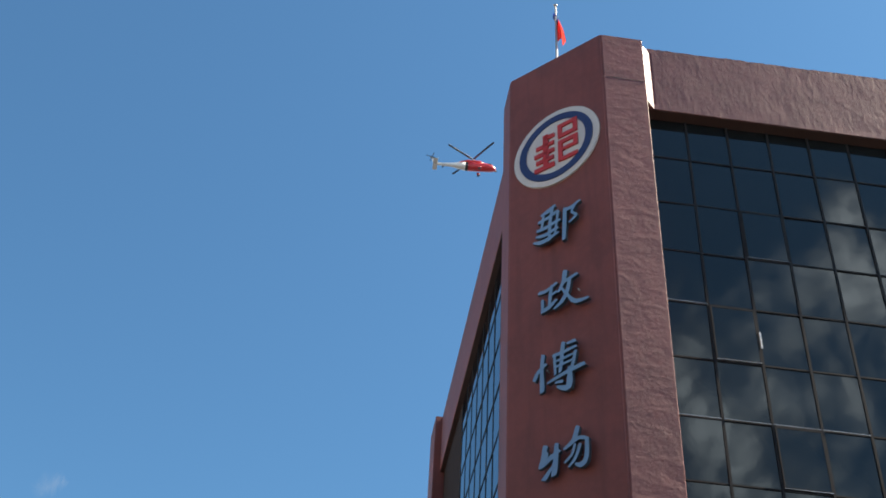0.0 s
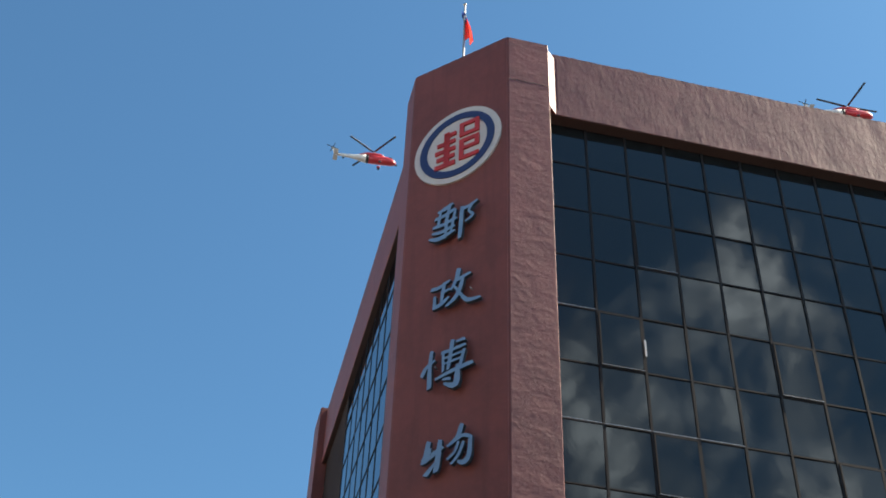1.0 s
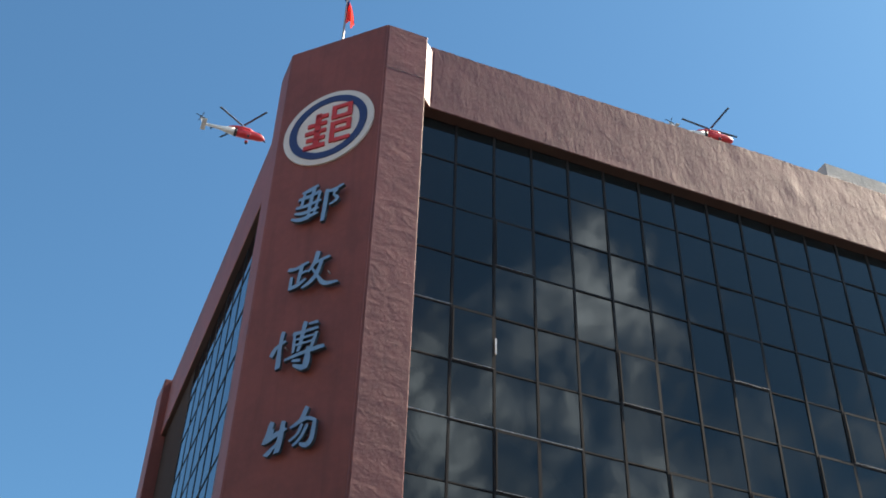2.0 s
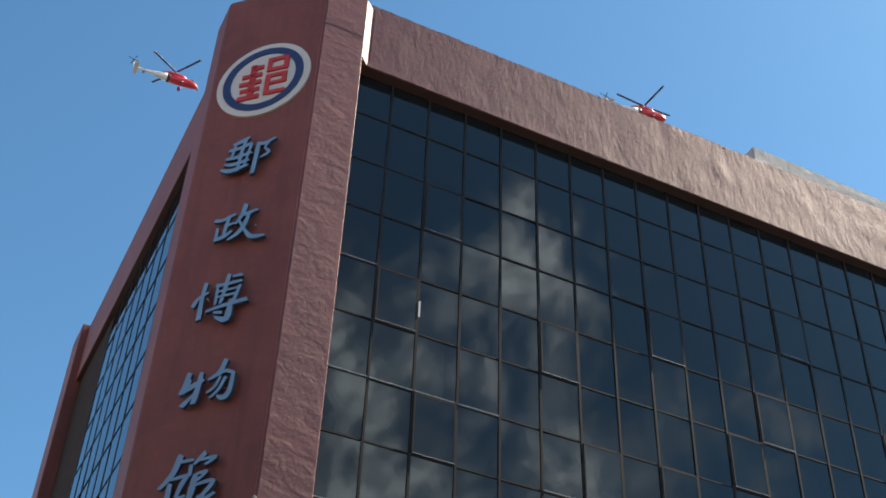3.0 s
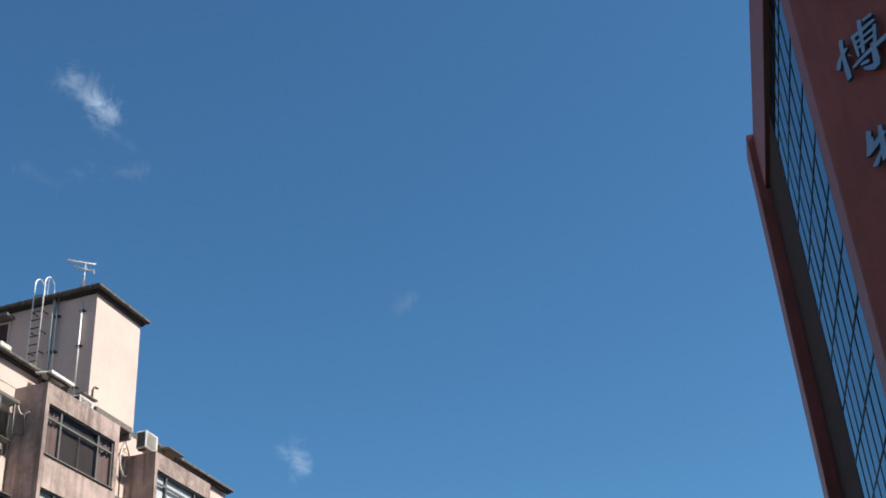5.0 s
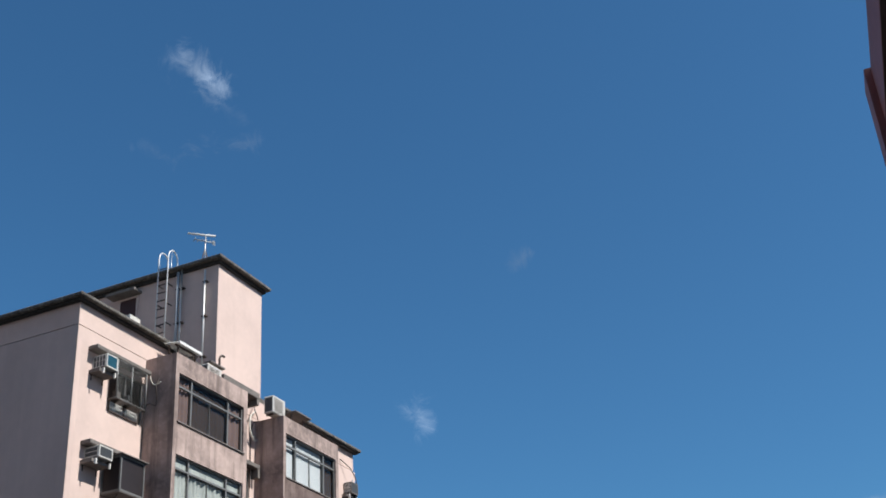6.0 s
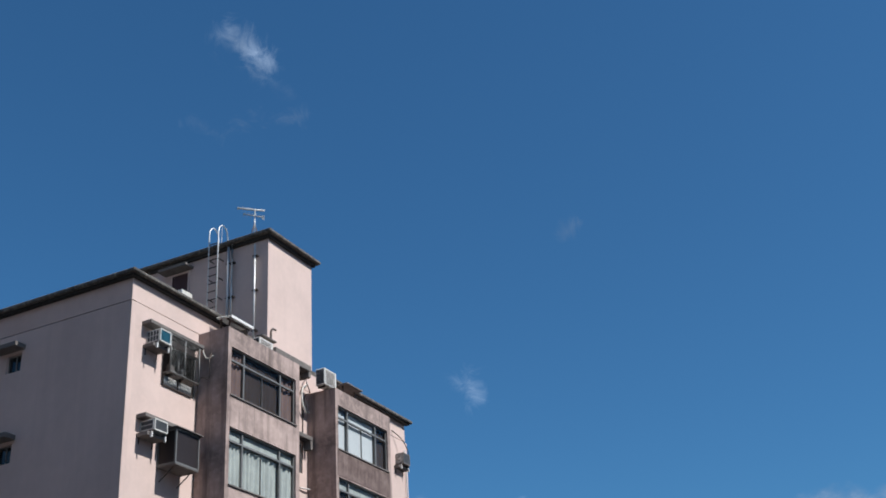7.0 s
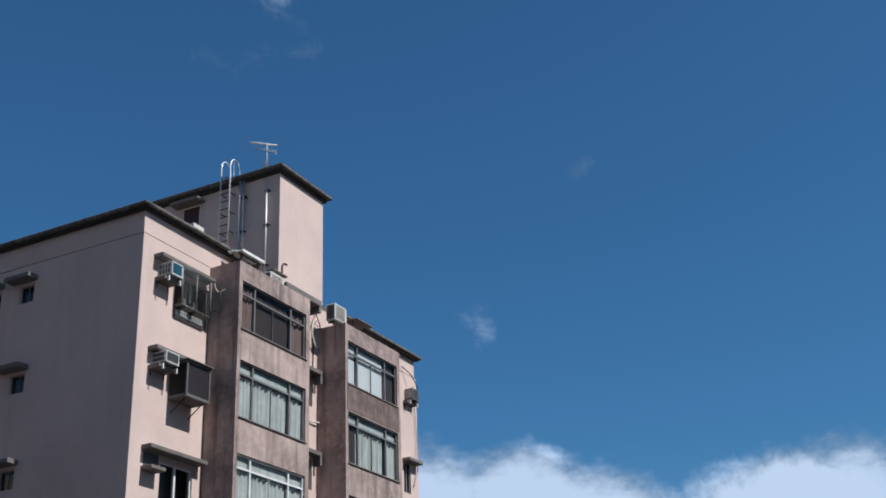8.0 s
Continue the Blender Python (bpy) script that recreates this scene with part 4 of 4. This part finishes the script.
        part("bracket_end", boxes((x_out - 0.10, x_out - 0.04, yy - 0.01, yy + 0.04, zb - 0.22, zb - 0.051)), M_LATTICE, a, "pale bracket end")
    place(tagged(part("ac_shelf", soft_box(XW - 0.02, x_out - 0.12, y0 - 0.14, y1 + 0.05, zb - 0.17, zb - 0.055, 0.01), M_HOOD), "stained concrete shelf under an air conditioner", "shelf", "air conditioner shelves"))
    return a


window_ac(-22.62, 26.43, 26.93, 16.46, 16.88, M_TEAL, "old wall air conditioner with a teal front grille")
window_ac(-22.60, 26.38, 26.97, 13.63, 13.98, M_AC_DARK, "grey wall air conditioner with a dark grille", bars=2)
tray = place(tagged(part("ac_shelf", soft_box(XW - 0.02, -22.74, 26.22, 26.86, 10.44, 10.55, 0.012), M_HOOD), "empty stained concrete shelf below a hood", "shelf", "air conditioner shelves"))
# dark panel painted in for the shade between hood and shelf
part("boarded_hole", boxes((XW + 0.002, XW + 0.02, 26.32, 26.95, 10.56, 11.00)), M_AC_DARK, tray, "dark panel standing for the shade under the hood")
window_ac(-22.80, 41.80, 42.35, 16.52, 16.98, M_AC_DARK, "weathered wall air conditioner near the far corner", M_HOOD)
hood(41.5, 42.6, 14.05, 0.35)
sash_window(41.6, 42.15, 12.7, 13.9, M_FRAME, "narrow green-tinted window near the far corner")

# window guard with diagonal bars
guard = thing("window_guard", "rusty iron window guard with diagonal bars", "window guard", m=BM)
gx, gy0, gy1, gz0, gz1 = -22.83, 27.22, 28.62, 15.78, 17.00
bm = bmesh.new()
for a, b in (((gx, gy0, gz0), (gx, gy1, gz0)), ((gx, gy0, gz1), (gx, gy1, gz1)), ((gx, gy0, gz0), (gx, gy0, gz1)), ((gx, gy1, gz0), (gx, gy1, gz1)),
             ((XW, gy0, gz0), (gx, gy0, gz0)), ((XW, gy0, gz1), (gx, gy0, gz1)), ((XW, gy1, gz0), (gx, gy1, gz0)), ((gx, (gy0 + gy1) / 2, gz0), (gx, (gy0 + gy1) / 2, gz1))):
    tube(bm, (a, b), 0.022, 6)
part("frame", bm, M_FRAME, guard, "worn grey steel frame")
for k in range(-9, 12):
    y_a = gy0 + 0.13 * k
    lo, hi = max(0.0, (gy0 - y_a) / 1.26), min(1.0, (gy1 - y_a) / 1.26)
    if hi - lo > 0.05:
        part("bar", tube(bmesh.new(), [(gx - 0.01, y_a + 1.26 * lo, gz1 - 1.22 * lo), (gx - 0.01, y_a + 1.26 * hi, gz1 - 1.22 * hi)], 0.009, 5), M_FRAME, guard)
for k in range(6):
    x = XW + 0.05 * k + 0.02
    part("bar", tube(bmesh.new(), [(x, gy0 + 0.01, gz0), (x, gy0 + 0.01, gz1)], 0.010, 5), M_IRON, guard)
    part("slat", boxes((x, x + 0.007, gy0 + 0.02, gy1 - 0.02, gz0 - 0.022, gz0 - 0.004)), M_IRON, guard)
planter = thing("lattice_panel", "low white lattice panel in a dark frame below the window guard", "railing", m=BM)
lx, ly0, ly1, lz0, lz1 = XW + 0.03, 27.24, 28.66, 15.40, 15.765
part("frame", boxes((XW + 0.002, lx + 0.02, ly0, ly0 + 0.04, lz0, lz1), (XW + 0.002, lx + 0.02, ly1 - 0.04, ly1, lz0, lz1), (XW + 0.002, lx + 0.02, ly0 + 0.04, ly1 - 0.04, lz0, lz0 + 0.04), (XW + 0.002, lx + 0.02, ly0 + 0.04, ly1 - 0.04, lz1 - 0.04, lz1),
                    (XW + 0.002, lx + 0.02, 27.93, 27.97, lz0 + 0.04, lz1 - 0.04)), M_IRON, planter, "dark iron frame")
for k in range(15):
    y = ly0 + 0.07 + 0.09 * k
    for s in (0, 1):
        part("lattice_bar", tube(bmesh.new(), [(lx + 0.006 * s, y + 0.06 * s, lz0 + 0.03), (lx + 0.006 * s, y + 0.06 * (1 - s), (lz0 + lz1) / 2), (lx + 0.006 * s, y + 0.06 * s, lz1 - 0.03)], 0.016, 5), M_LATTICE, planter)
pots = random.Random(3)
for k in range(2):                      # pots and boxes kept on the floor of the guard
    y = gy0 + 0.10 + 0.55 * k
    h = pots.uniform(0.22, 0.40)
    place(tagged(part("storage_pot", soft_box(XW + 0.06, XW + 0.26, y, y + pots.uniform(0.14, 0.26), gz0 + 0.002, gz0 + h, 0.02), M_FRAME if k % 2 else M_HOOD), "grey pot standing inside the window guard", "pot", "pots in the window guard"))

# glazed box window that hangs off the wall
cage = thing("box_window", "dark glazed metal box window hanging off the wall", "window", m=BM)
cx, cy0, cy1, cz0, cz1 = -22.48, 27.24, 28.30, 12.83, 13.86
bm = bmesh.new()
for y in (cy0, cy1):
    for x in (XW + 0.02, cx):
        box(bm, x - 0.025, x + 0.025, y - 0.025, y + 0.025, cz0, cz1)
for z in (cz0, cz1):
    box(bm, cx - 0.03, cx + 0.03, cy0, cy1, z - 0.03, z + 0.03)
    for y in (cy0, cy1):
        box(bm, XW, cx, y - 0.03, y + 0.03, z - 0.03, z + 0.03)
part("frame", bm, M_FRAME, cage, "worn grey metal frame")
part("front_pane", boxes((cx - 0.012, cx, cy0 + 0.03, cy1 - 0.03, cz0 + 0.03, cz1 - 0.03)), M_CAGE, cage)
part("side_pane", boxes((XW + 0.05, cx - 0.03, cy0 - 0.006, cy0 + 0.006, cz0 + 0.03, cz1 - 0.03)), M_CAGE, cage)
part("side_pane", boxes((XW + 0.05, cx - 0.03, cy1 - 0.006, cy1 + 0.006, cz0 + 0.03, cz1 - 0.03)), M_CAGE, cage)
part("tray", boxes((XW, cx + 0.02, cy0 - 0.02, cy1 + 0.02, cz0 - 0.06, cz0 - 0.032)), M_HOOD, cage)
part("lid", boxes((XW, cx + 0.12, cy0 - 0.1, cy1 + 0.1, cz1 + 0.032, cz1 + 0.06)), M_HOOD, cage)
for y in (cy0 + 0.12, cy1 - 0.12):
    part("strut", tube(bmesh.new(), [(XW, y, cz0 - 0.45), (cx - 0.15, y, cz0 - 0.07)], 0.02, 6), M_IRON, cage)

# stair tower fittings
ty = 32.60
ladder = thing("roof_ladder", "galvanised roof ladder with hooped tops on the stair tower", "ladder", m=BM)
ly = 32.42
for x in (-25.62, -25.20):
    part("rail", tube(bmesh.new(), [(x, ly, 18.65), (x, ly, 23.66), (x, ly + 0.03, 23.81), (x, ly + 0.10, 23.93), (x, ly + 0.22, 24.02), (x, ly + 0.34, 24.02), (x, ly + 0.46, 23.95), (x, ly + 0.54, 23.83), (x, ly + 0.57, 23.68), (x, ly + 0.58, 23.20)], 0.024, 8), M_RAIL, ladder, "bright hooped rail")
for k in range(14):
    z = 18.9 + 0.33 * k
    part("rung", tube(bmesh.new(), [(-25.62, ly, z), (-25.20, ly, z)], 0.022, 6), M_IRON, ladder)
for z in (19.35, 20.15, 20.95, 21.75, 22.55):
    for x in (-25.62, -25.20):
        part("stay", tube(bmesh.new(), [(x, ly, z), (x, 32.775, z)], 0.024, 5), M_IRON, ladder)
for x, zt, m, lab in ((-24.88, 23.0, M_PVC, "thick grey downpipe on the stair tower"), (-24.72, 23.1, M_STEEL, "thin pale pipe on the stair tower"), (-23.68, 22.8, M_RAIL, "thin white vent pipe on the stair tower")):
    p = thing("wall_pipe", lab, "pipe", "tower pipes", m=BM)
    part("pipe", tube(bmesh.new(), [(x, ty + 0.06, 18.65), (x, ty + 0.06, zt)], 0.055 if m is M_PVC else 0.035, 8), m, p)
    for z in (19.3, 20.9, 22.3):
        part("clip", boxes((x - 0.09, x + 0.12, ty + 0.03, 32.775, z - 0.02, z + 0.02)), M_IRON, p)
opening = thing("tower_door", "dark red-brown door under a small hood on the tower", "door", m=BM)
part("leaf", boxes((-27.55, -26.80, 32.72, 32.765, 20.6, 22.5)), M_DOOR, opening)
part("frame", boxes((-27.62, -27.55, 32.70, 32.768, 20.6, 22.57), (-26.80, -26.73, 32.70, 32.768, 20.6, 22.57), (-27.55, -26.80, 32.70, 32.768, 22.5, 22.57)), M_STUCCO, opening)
place(tagged(part("door_hood", soft_box(-27.95, -26.6, 32.3, 32.79, 22.62, 22.74, 0.015), M_HOOD), "plaster hood over the tower door", "hood"))
place(tagged(part("roof_box", soft_box(-26.75, -26.2, 31.7, 32.3, 18.66, 21.25, 0.02), M_AC), "pale electric box standing on the roof", "box"))
ant = thing("television_antenna", "thin aluminium television antenna on the tower roof", "antenna", m=BM @ pose(-24.11, 33.2, 23.20))
part("mast", tube(bmesh.new(), [(0, 0, 0), (0.0, 0, 1.47)], 0.026, 6), M_STEEL, ant)
part("boom", tube(bmesh.new(), [(-0.52, -0.43, 1.46), (0.26, 0.28, 1.44)], 0.034, 6), M_HELI_WHITE, ant, "bright white boom")
for k in range(6):
    f = 0.06 + 0.16 * k
    part("element", tube(bmesh.new(), [(-0.52 + 0.78 * f - 0.08, -0.43 + 0.71 * f + 0.09, 1.45), (-0.52 + 0.78 * f + 0.08, -0.43 + 0.71 * f - 0.09, 1.45)], 0.010, 5), M_STEEL, ant)
part("boom", tube(bmesh.new(), [(-0.25, -0.40, 1.14), (0.27, 0.24, 1.12)], 0.020, 6), M_STEEL, ant)
for k in range(6):
    f = 0.04 + 0.18 * k
    part("element", tube(bmesh.new(), [(-0.25 + 0.52 * f - 0.12, -0.40 + 0.64 * f + 0.10, 1.13), (-0.25 + 0.52 * f + 0.12, -0.40 + 0.64 * f - 0.10, 1.13)], 0.012, 5), M_STEEL, ant)
part("reflector", boxes((0.22, 0.235, 0.14, 0.30, 1.04, 1.20)), M_STEEL, ant)
for s in (-1, 1):
    part("leg", tube(bmesh.new(), [(0.16 * s, 0.12 * s, 0), (0.0, 0, 0.85)], 0.020, 5), M_IRON, ant)
rod = thing("lightning_rod", "thin steel lightning rod on the tower roof", "rod", m=BM @ pose(-25.95, 33.6, 23.20))
part("rod", tube(bmesh.new(), [(0, 0, 0), (0, 0, 1.45)], [0.02, 0.008], 6), M_STEEL, rod)

# things on top of the bays
sheet = thing("corrugated_sheet", "white corrugated sheet lying on a small roof frame", "roof sheet", m=BM)
bm = bmesh.new()
prev = None
for k in range(61):
    y = 29.50 + 1.22 * k / 60
    z = 18.34 + 0.034 * math.sin(k * 1.05)
    q = [bm.verts.new((-22.92, y, z + 0.08)), bm.verts.new((-22.30, y, z))]
    if prev:
        bm.faces.new((prev[0], q[0], q[1], prev[1])).smooth = True
    prev = q
bmesh.ops.solidify(bm, geom=bm.faces[:], thickness=0.06)
part("sheet", bm, M_FRAME_WHITE, sheet)
for y in (29.62, 30.55):
    part("post", boxes((-22.48, -22.42, y, y + 0.06, 17.66, 18.32), (-22.84, -22.78, y, y + 0.06, 17.66, 18.38)), M_IRON, sheet)
part("bent_edge", boxes((-22.298, -22.275, 29.5, 30.72, 18.29, 18.385)), M_HELI_WHITE, sheet, "bright bent edge")
part("purlin", boxes((-22.48, -22.42, 29.5, 30.72, 18.26, 18.312)), M_IRON, sheet)
part("cabinet", soft_box(-22.80, -22.50, 29.75, 30.5, 17.662, 18.15, 0.02), M_HOOD, sheet, "dark grey box under the sheet")


def condenser(x0, x1, y0, y1, z0, z1, label):
    c = thing("condenser_unit", label, "air conditioner", "outdoor condenser units", m=BM)
    part("case", soft_box(x0, x1, y0, y1, z0, z1, 0.025), M_AC, c)
    part("fan_guard", boxes((x1 + 0.001, x1 + 0.010, y0 + 0.07, y1 - 0.14, z0 + 0.07, z1 - 0.07)), M_HOOD, c, "square fan grille")
    for k in range(8):
        z = z0 + 0.09 + (z1 - z0 - 0.18) * k / 7
        part("slat", boxes((x1 + 0.011, x1 + 0.018, y0 + 0.07, y1 - 0.14, z - 0.008, z + 0.008)), M_AC, c)
    for k in range(9):
        x = x0 + 0.06 + (x1 - x0 - 0.12) * k / 8
        part("fin", boxes((x - 0.012, x + 0.012, y0 - 0.010, y0 + 0.004, z0 + 0.06, z1 - 0.06)), M_AC_DARK, c)
    for y in (y0 + 0.08, y1 - 0.12):
        part("foot", boxes((x0 + 0.05, x1 - 0.05, y, y + 0.04, z0 - 0.07, z0 + 0.003)), M_IRON, c)
    return c


condenser(-22.75, -22.42, 31.30, 32.10, 17.73, 18.28, "pale condenser unit standing on the bay roof")
condenser(-22.55, -22.15, 34.95, 35.75, 17.63, 18.28, "white condenser unit with dark side fins at the bay corner")
canopy = place(tagged(part("roof_canopy", soft_box(-23.16, -22.38, 32.2, 34.42, 17.96, 18.20, 0.02), M_HOOD), "stained concrete canopy slab between the bays", "canopy"))
part("side_lip", boxes((-23.15, -22.40, 34.27, 34.41, 17.74, 17.962)), M_HOOD, canopy)
vent = thing("vent_pipe", "bent steel vent pipe on the bay roof", "pipe", m=BM)
part("pipe", tube(bmesh.new(), [(-22.6, 32.2, 17.66), (-22.6, 32.2, 18.80), (-22.6, 32.24, 18.90), (-22.6, 32.32, 18.96), (-22.6, 32.48, 18.97)], 0.04, 7), M_IRON, vent)
part("collar", soft_box(-22.75, -22.45, 31.5, 32.35, 18.40, 18.46, 0.01), M_HOOD, vent)
lid = thing("metal_cover", "grey metal lid on posts over the second bay", "roof sheet", m=BM)
part("cover_plate", soft_box(-22.75, -21.93, 36.15, 37.25, 17.98, 18.04, 0.01), M_HOOD, lid)
for y in (36.25, 37.1):
    part("post", boxes((-22.25, -22.19, y, y + 0.06, 17.55, 17.978)), M_IRON, lid)
rubble_rng = random.Random(9)
for k in range(16):
    y = 37.7 + 0.1 * k + rubble_rng.uniform(-0.03, 0.03)
    s = rubble_rng.uniform(0.05, 0.11)
    place(tagged(part("brick_lump", soft_box(-22.2 - s, -22.2 + s, y - s * 0.6, y + s * 0.6, 17.55, 17.55 + s * rubble_rng.uniform(0.5, 1.1), 0.012), M_STUCCO_OLD), "broken brick lump on the bay roof edge", "brick", "rubble on the bay roof"))


def cable(pts, r, m, label):
    """A hanging cable, smoothed through its points."""
    P = [Vector(p) for p in pts]
    out = []
    for i in range(len(P) - 1):
        a, b, c, d = P[max(i - 1, 0)], P[i], P[i + 1], P[min(i + 2, len(P) - 1)]
        for k in range(6):
            t = k / 6
            out.append(0.5 * ((2 * b) + (c - a) * t + (2 * a - 5 * b + 4 * c - d) * t * t + (3 * b - a - 3 * c + d) * t ** 3))
    out.append(P[-1])
    ob = place(tagged(part("cable", tube(bmesh.new(), out, r, 6), m), label, "cable", "cables on the block"))
    return ob


cable([(-23.1, 35.25, 17.95), (-23.05, 34.85, 17.6), (-23.0, 34.75, 17.1), (-22.98, 34.95, 16.75), (-23.0, 35.2, 16.8)], 0.035, M_CABLE, "pale sleeved cable looping between the bays")
cable([(-23.1, 35.2, 18.2), (-22.95, 34.95, 17.9), (-22.9, 35.1, 17.5), (-23.1, 35.0, 17.2), (-23.1, 34.95, 15.0)], 0.02, M_IRON, "dark cable dropping between the bays")
cable([(-23.1, 28.75, 17.05), (-22.9, 28.8, 17.15), (-22.8, 28.8, 16.85), (-22.7, 28.85, 16.7), (-22.5, 28.93, 16.78)], 0.022, M_CABLE, "pale cable bundle beside the window guard")
cable([(-22.6, 28.93, 16.9), (-22.5, 28.7, 16.5), (-22.6, 28.85, 16.0), (-23.12, 28.9, 15.6), (-23.12, 28.9, 10.0)], 0.015, M_IRON, "dark cable beside the first bay")
cable([(-23.12, 41.5, 17.9), (-22.9, 41.9, 17.6), (-22.8, 42.2, 17.2), (-22.85, 42.4, 16.9)], 0.02, M_IRON, "dark cable near the far corner")
cable([(-23.10, 42.5, 17.3), (-23.08, 42.58, 15.5), (-23.05, 42.62, 14.0), (-23.1, 42.3, 13.0)], 0.02, M_PVC, "grey cable down the far corner")
cable([(-23.1, 34.75, 13.92), (-23.05, 35.1, 13.95), (-23.05, 35.32, 13.98)], 0.03, M_EMBLEM, "short white pipe between the bays")

# small stone on the pilaster edge
tagged(part("wall_stub", soft_box(6.59, 6.69, 22.87, 22.96, 13.58, 13.72, 0.02), M_STUCCO_OLD), "small pale stub on the pilaster edge", "stub")


# ---- helicopters ----
def helicopter(m, label, spin):
    h = thing("helicopter", label, "helicopter", "flying helicopters", m=m)

    def hull(stations, name, material, lab=""):
        bm = bmesh.new()
        rings = []
        n = 14
        for x, zc, hw, hh in stations:
            ring = []
            for k in range(n):
                a = 2 * math.pi * k / n
                ca, sa = math.cos(a), math.sin(a)
                ring.append(bm.verts.new((x, hw * math.copysign(abs(ca) ** 0.75, ca), zc + hh * math.copysign(abs(sa) ** 0.75, sa))))
            rings.append(ring)
        for q, s in zip(rings, rings[1:]):
            for k in range(n):
                bm.faces.new((q[k], q[(k + 1) % n], s[(k + 1) % n], s[k])).smooth = True
        bm.faces.new(rings[0][::-1])
        bm.faces.new(rings[-1])
        bmesh.ops.recalc_face_normals(bm, faces=bm.faces[:])
        return part(name, bm, material, h, lab)

    hull([(7.3, -0.35, 0.15, 0.15), (7.0, -0.25, 0.6, 0.45), (6.2, -0.1, 0.95, 0.75), (5.0, 0.1, 1.1, 0.95), (2.0, 0.1, 1.15, 1.0), (0.2, 0.1, 1.12, 0.98)], "cabin", M_HELI_RED, "red cabin")
    hull([(0.2, 0.1, 1.13, 0.99), (-0.5, 0.12, 1.1, 0.95)], "band", M_BLACK)
    hull([(-0.5, 0.12, 1.1, 0.95), (-2.2, 0.2, 0.75, 0.75), (-4.0, 0.3, 0.42, 0.5), (-8.0, 0.45, 0.25, 0.32)], "tail_boom", M_HELI_WHITE, "white tail boom")
    hull([(4.2, 1.35, 0.4, 0.2), (3.2, 1.5, 0.75, 0.45), (0.0, 1.5, 0.8, 0.48), (-2.0, 1.15, 0.4, 0.3)], "engine_deck", M_HELI_RED)
    hull([(6.9, 0.25, 0.35, 0.12), (6.2, 0.62, 0.78, 0.30), (5.3, 0.92, 0.85, 0.20)], "windscreen", M_BLACK)
    fin = bmesh.new()
    pr = [(-7.4, 0.1), (-8.4, 0.1), (-9.4, 2.6), (-8.5, 2.6)]
    lo = [fin.verts.new((x, -0.1, z)) for x, z in pr]
    hi = [fin.verts.new((x, 0.1, z)) for x, z in pr]
    fin.faces.new(lo)
    fin.faces.new(hi[::-1])
    for k in range(4):
        fin.faces.new((lo[k], hi[k], hi[(k + 1) % 4], lo[(k + 1) % 4]))
    part("tail_fin", fin, M_HELI_WHITE, h)
    part("stabiliser", soft_box(-8.7, -7.6, -2.2, 2.2, 0.25, 0.36, 0.03), M_HELI_WHITE, h)
    for s in (-1, 1):
        part("sponson", soft_box(2.6, 3.4, s * 1.35 - 0.25, s * 1.35 + 0.25, -1.25, -0.7, 0.08), M_HELI_RED, h)
        wheel = disc(0, 0.36, -0.12, 0.12, 16)
        bmesh.ops.transform(wheel, matrix=Matrix.Translation((3.0, s * 1.45, -1.4)) @ Matrix.Rotation(math.pi / 2, 4, "X"), verts=wheel.verts)
        part("wheel", wheel, M_BLACK, h)
    tw = disc(0, 0.25, -0.1, 0.1, 14)
    bmesh.ops.transform(tw, matrix=Matrix.Translation((-6.2, 0, -0.45)) @ Matrix.Rotation(math.pi / 2, 4, "X"), verts=tw.verts)
    part("wheel", tw, M_BLACK, h)
    part("strut", tube(bmesh.new(), [(-6.0, 0, 0.3), (-6.2, 0, -0.45)], 0.06, 6), M_BLACK, h)
    part("mast", tube(bmesh.new(), [(1.5, 0, 1.8), (1.5, 0, 2.6)], [0.35, 0.22], 10), M_BLACK, h)
    for k in range(4):
        a = radians(spin + 90 * k)
        bm = boxes((0.35, 8.1, -0.27, 0.27, -0.03, 0.03))
        bmesh.ops.transform(bm, matrix=Matrix.Translation((1.5, 0, 2.55)) @ Matrix.Rotation(a, 4, "Z") @ Matrix.Rotation(radians(-3), 4, "Y"), verts=bm.verts)
        part("rotor_blade", bm, M_BLACK, h)
    for k in range(4):
        bm = boxes((0.1, 1.6, -0.02, 0.02, -0.1, 0.1))
        bmesh.ops.transform(bm, matrix=Matrix.Translation((-9.0, -0.25, 2.4)) @ Matrix.Rotation(radians(20 + 90 * k), 4, "Y"), verts=bm.verts)
        part("tail_rotor_blade", bm, M_BLACK, h)
    return h


helicopter(pose(0.0842 * 310, 0.7019 * 310, 0.7073 * 310 + 1.6, 4, -2, -3), "red and white rescue helicopter flying in the clear sky", 35)
helicopter(pose(0.4286 * 310, 0.5509 * 310, 0.7025 * 310 + 1.6, 4, -2, -8), "red and white rescue helicopter half hidden behind the parapet", 10)
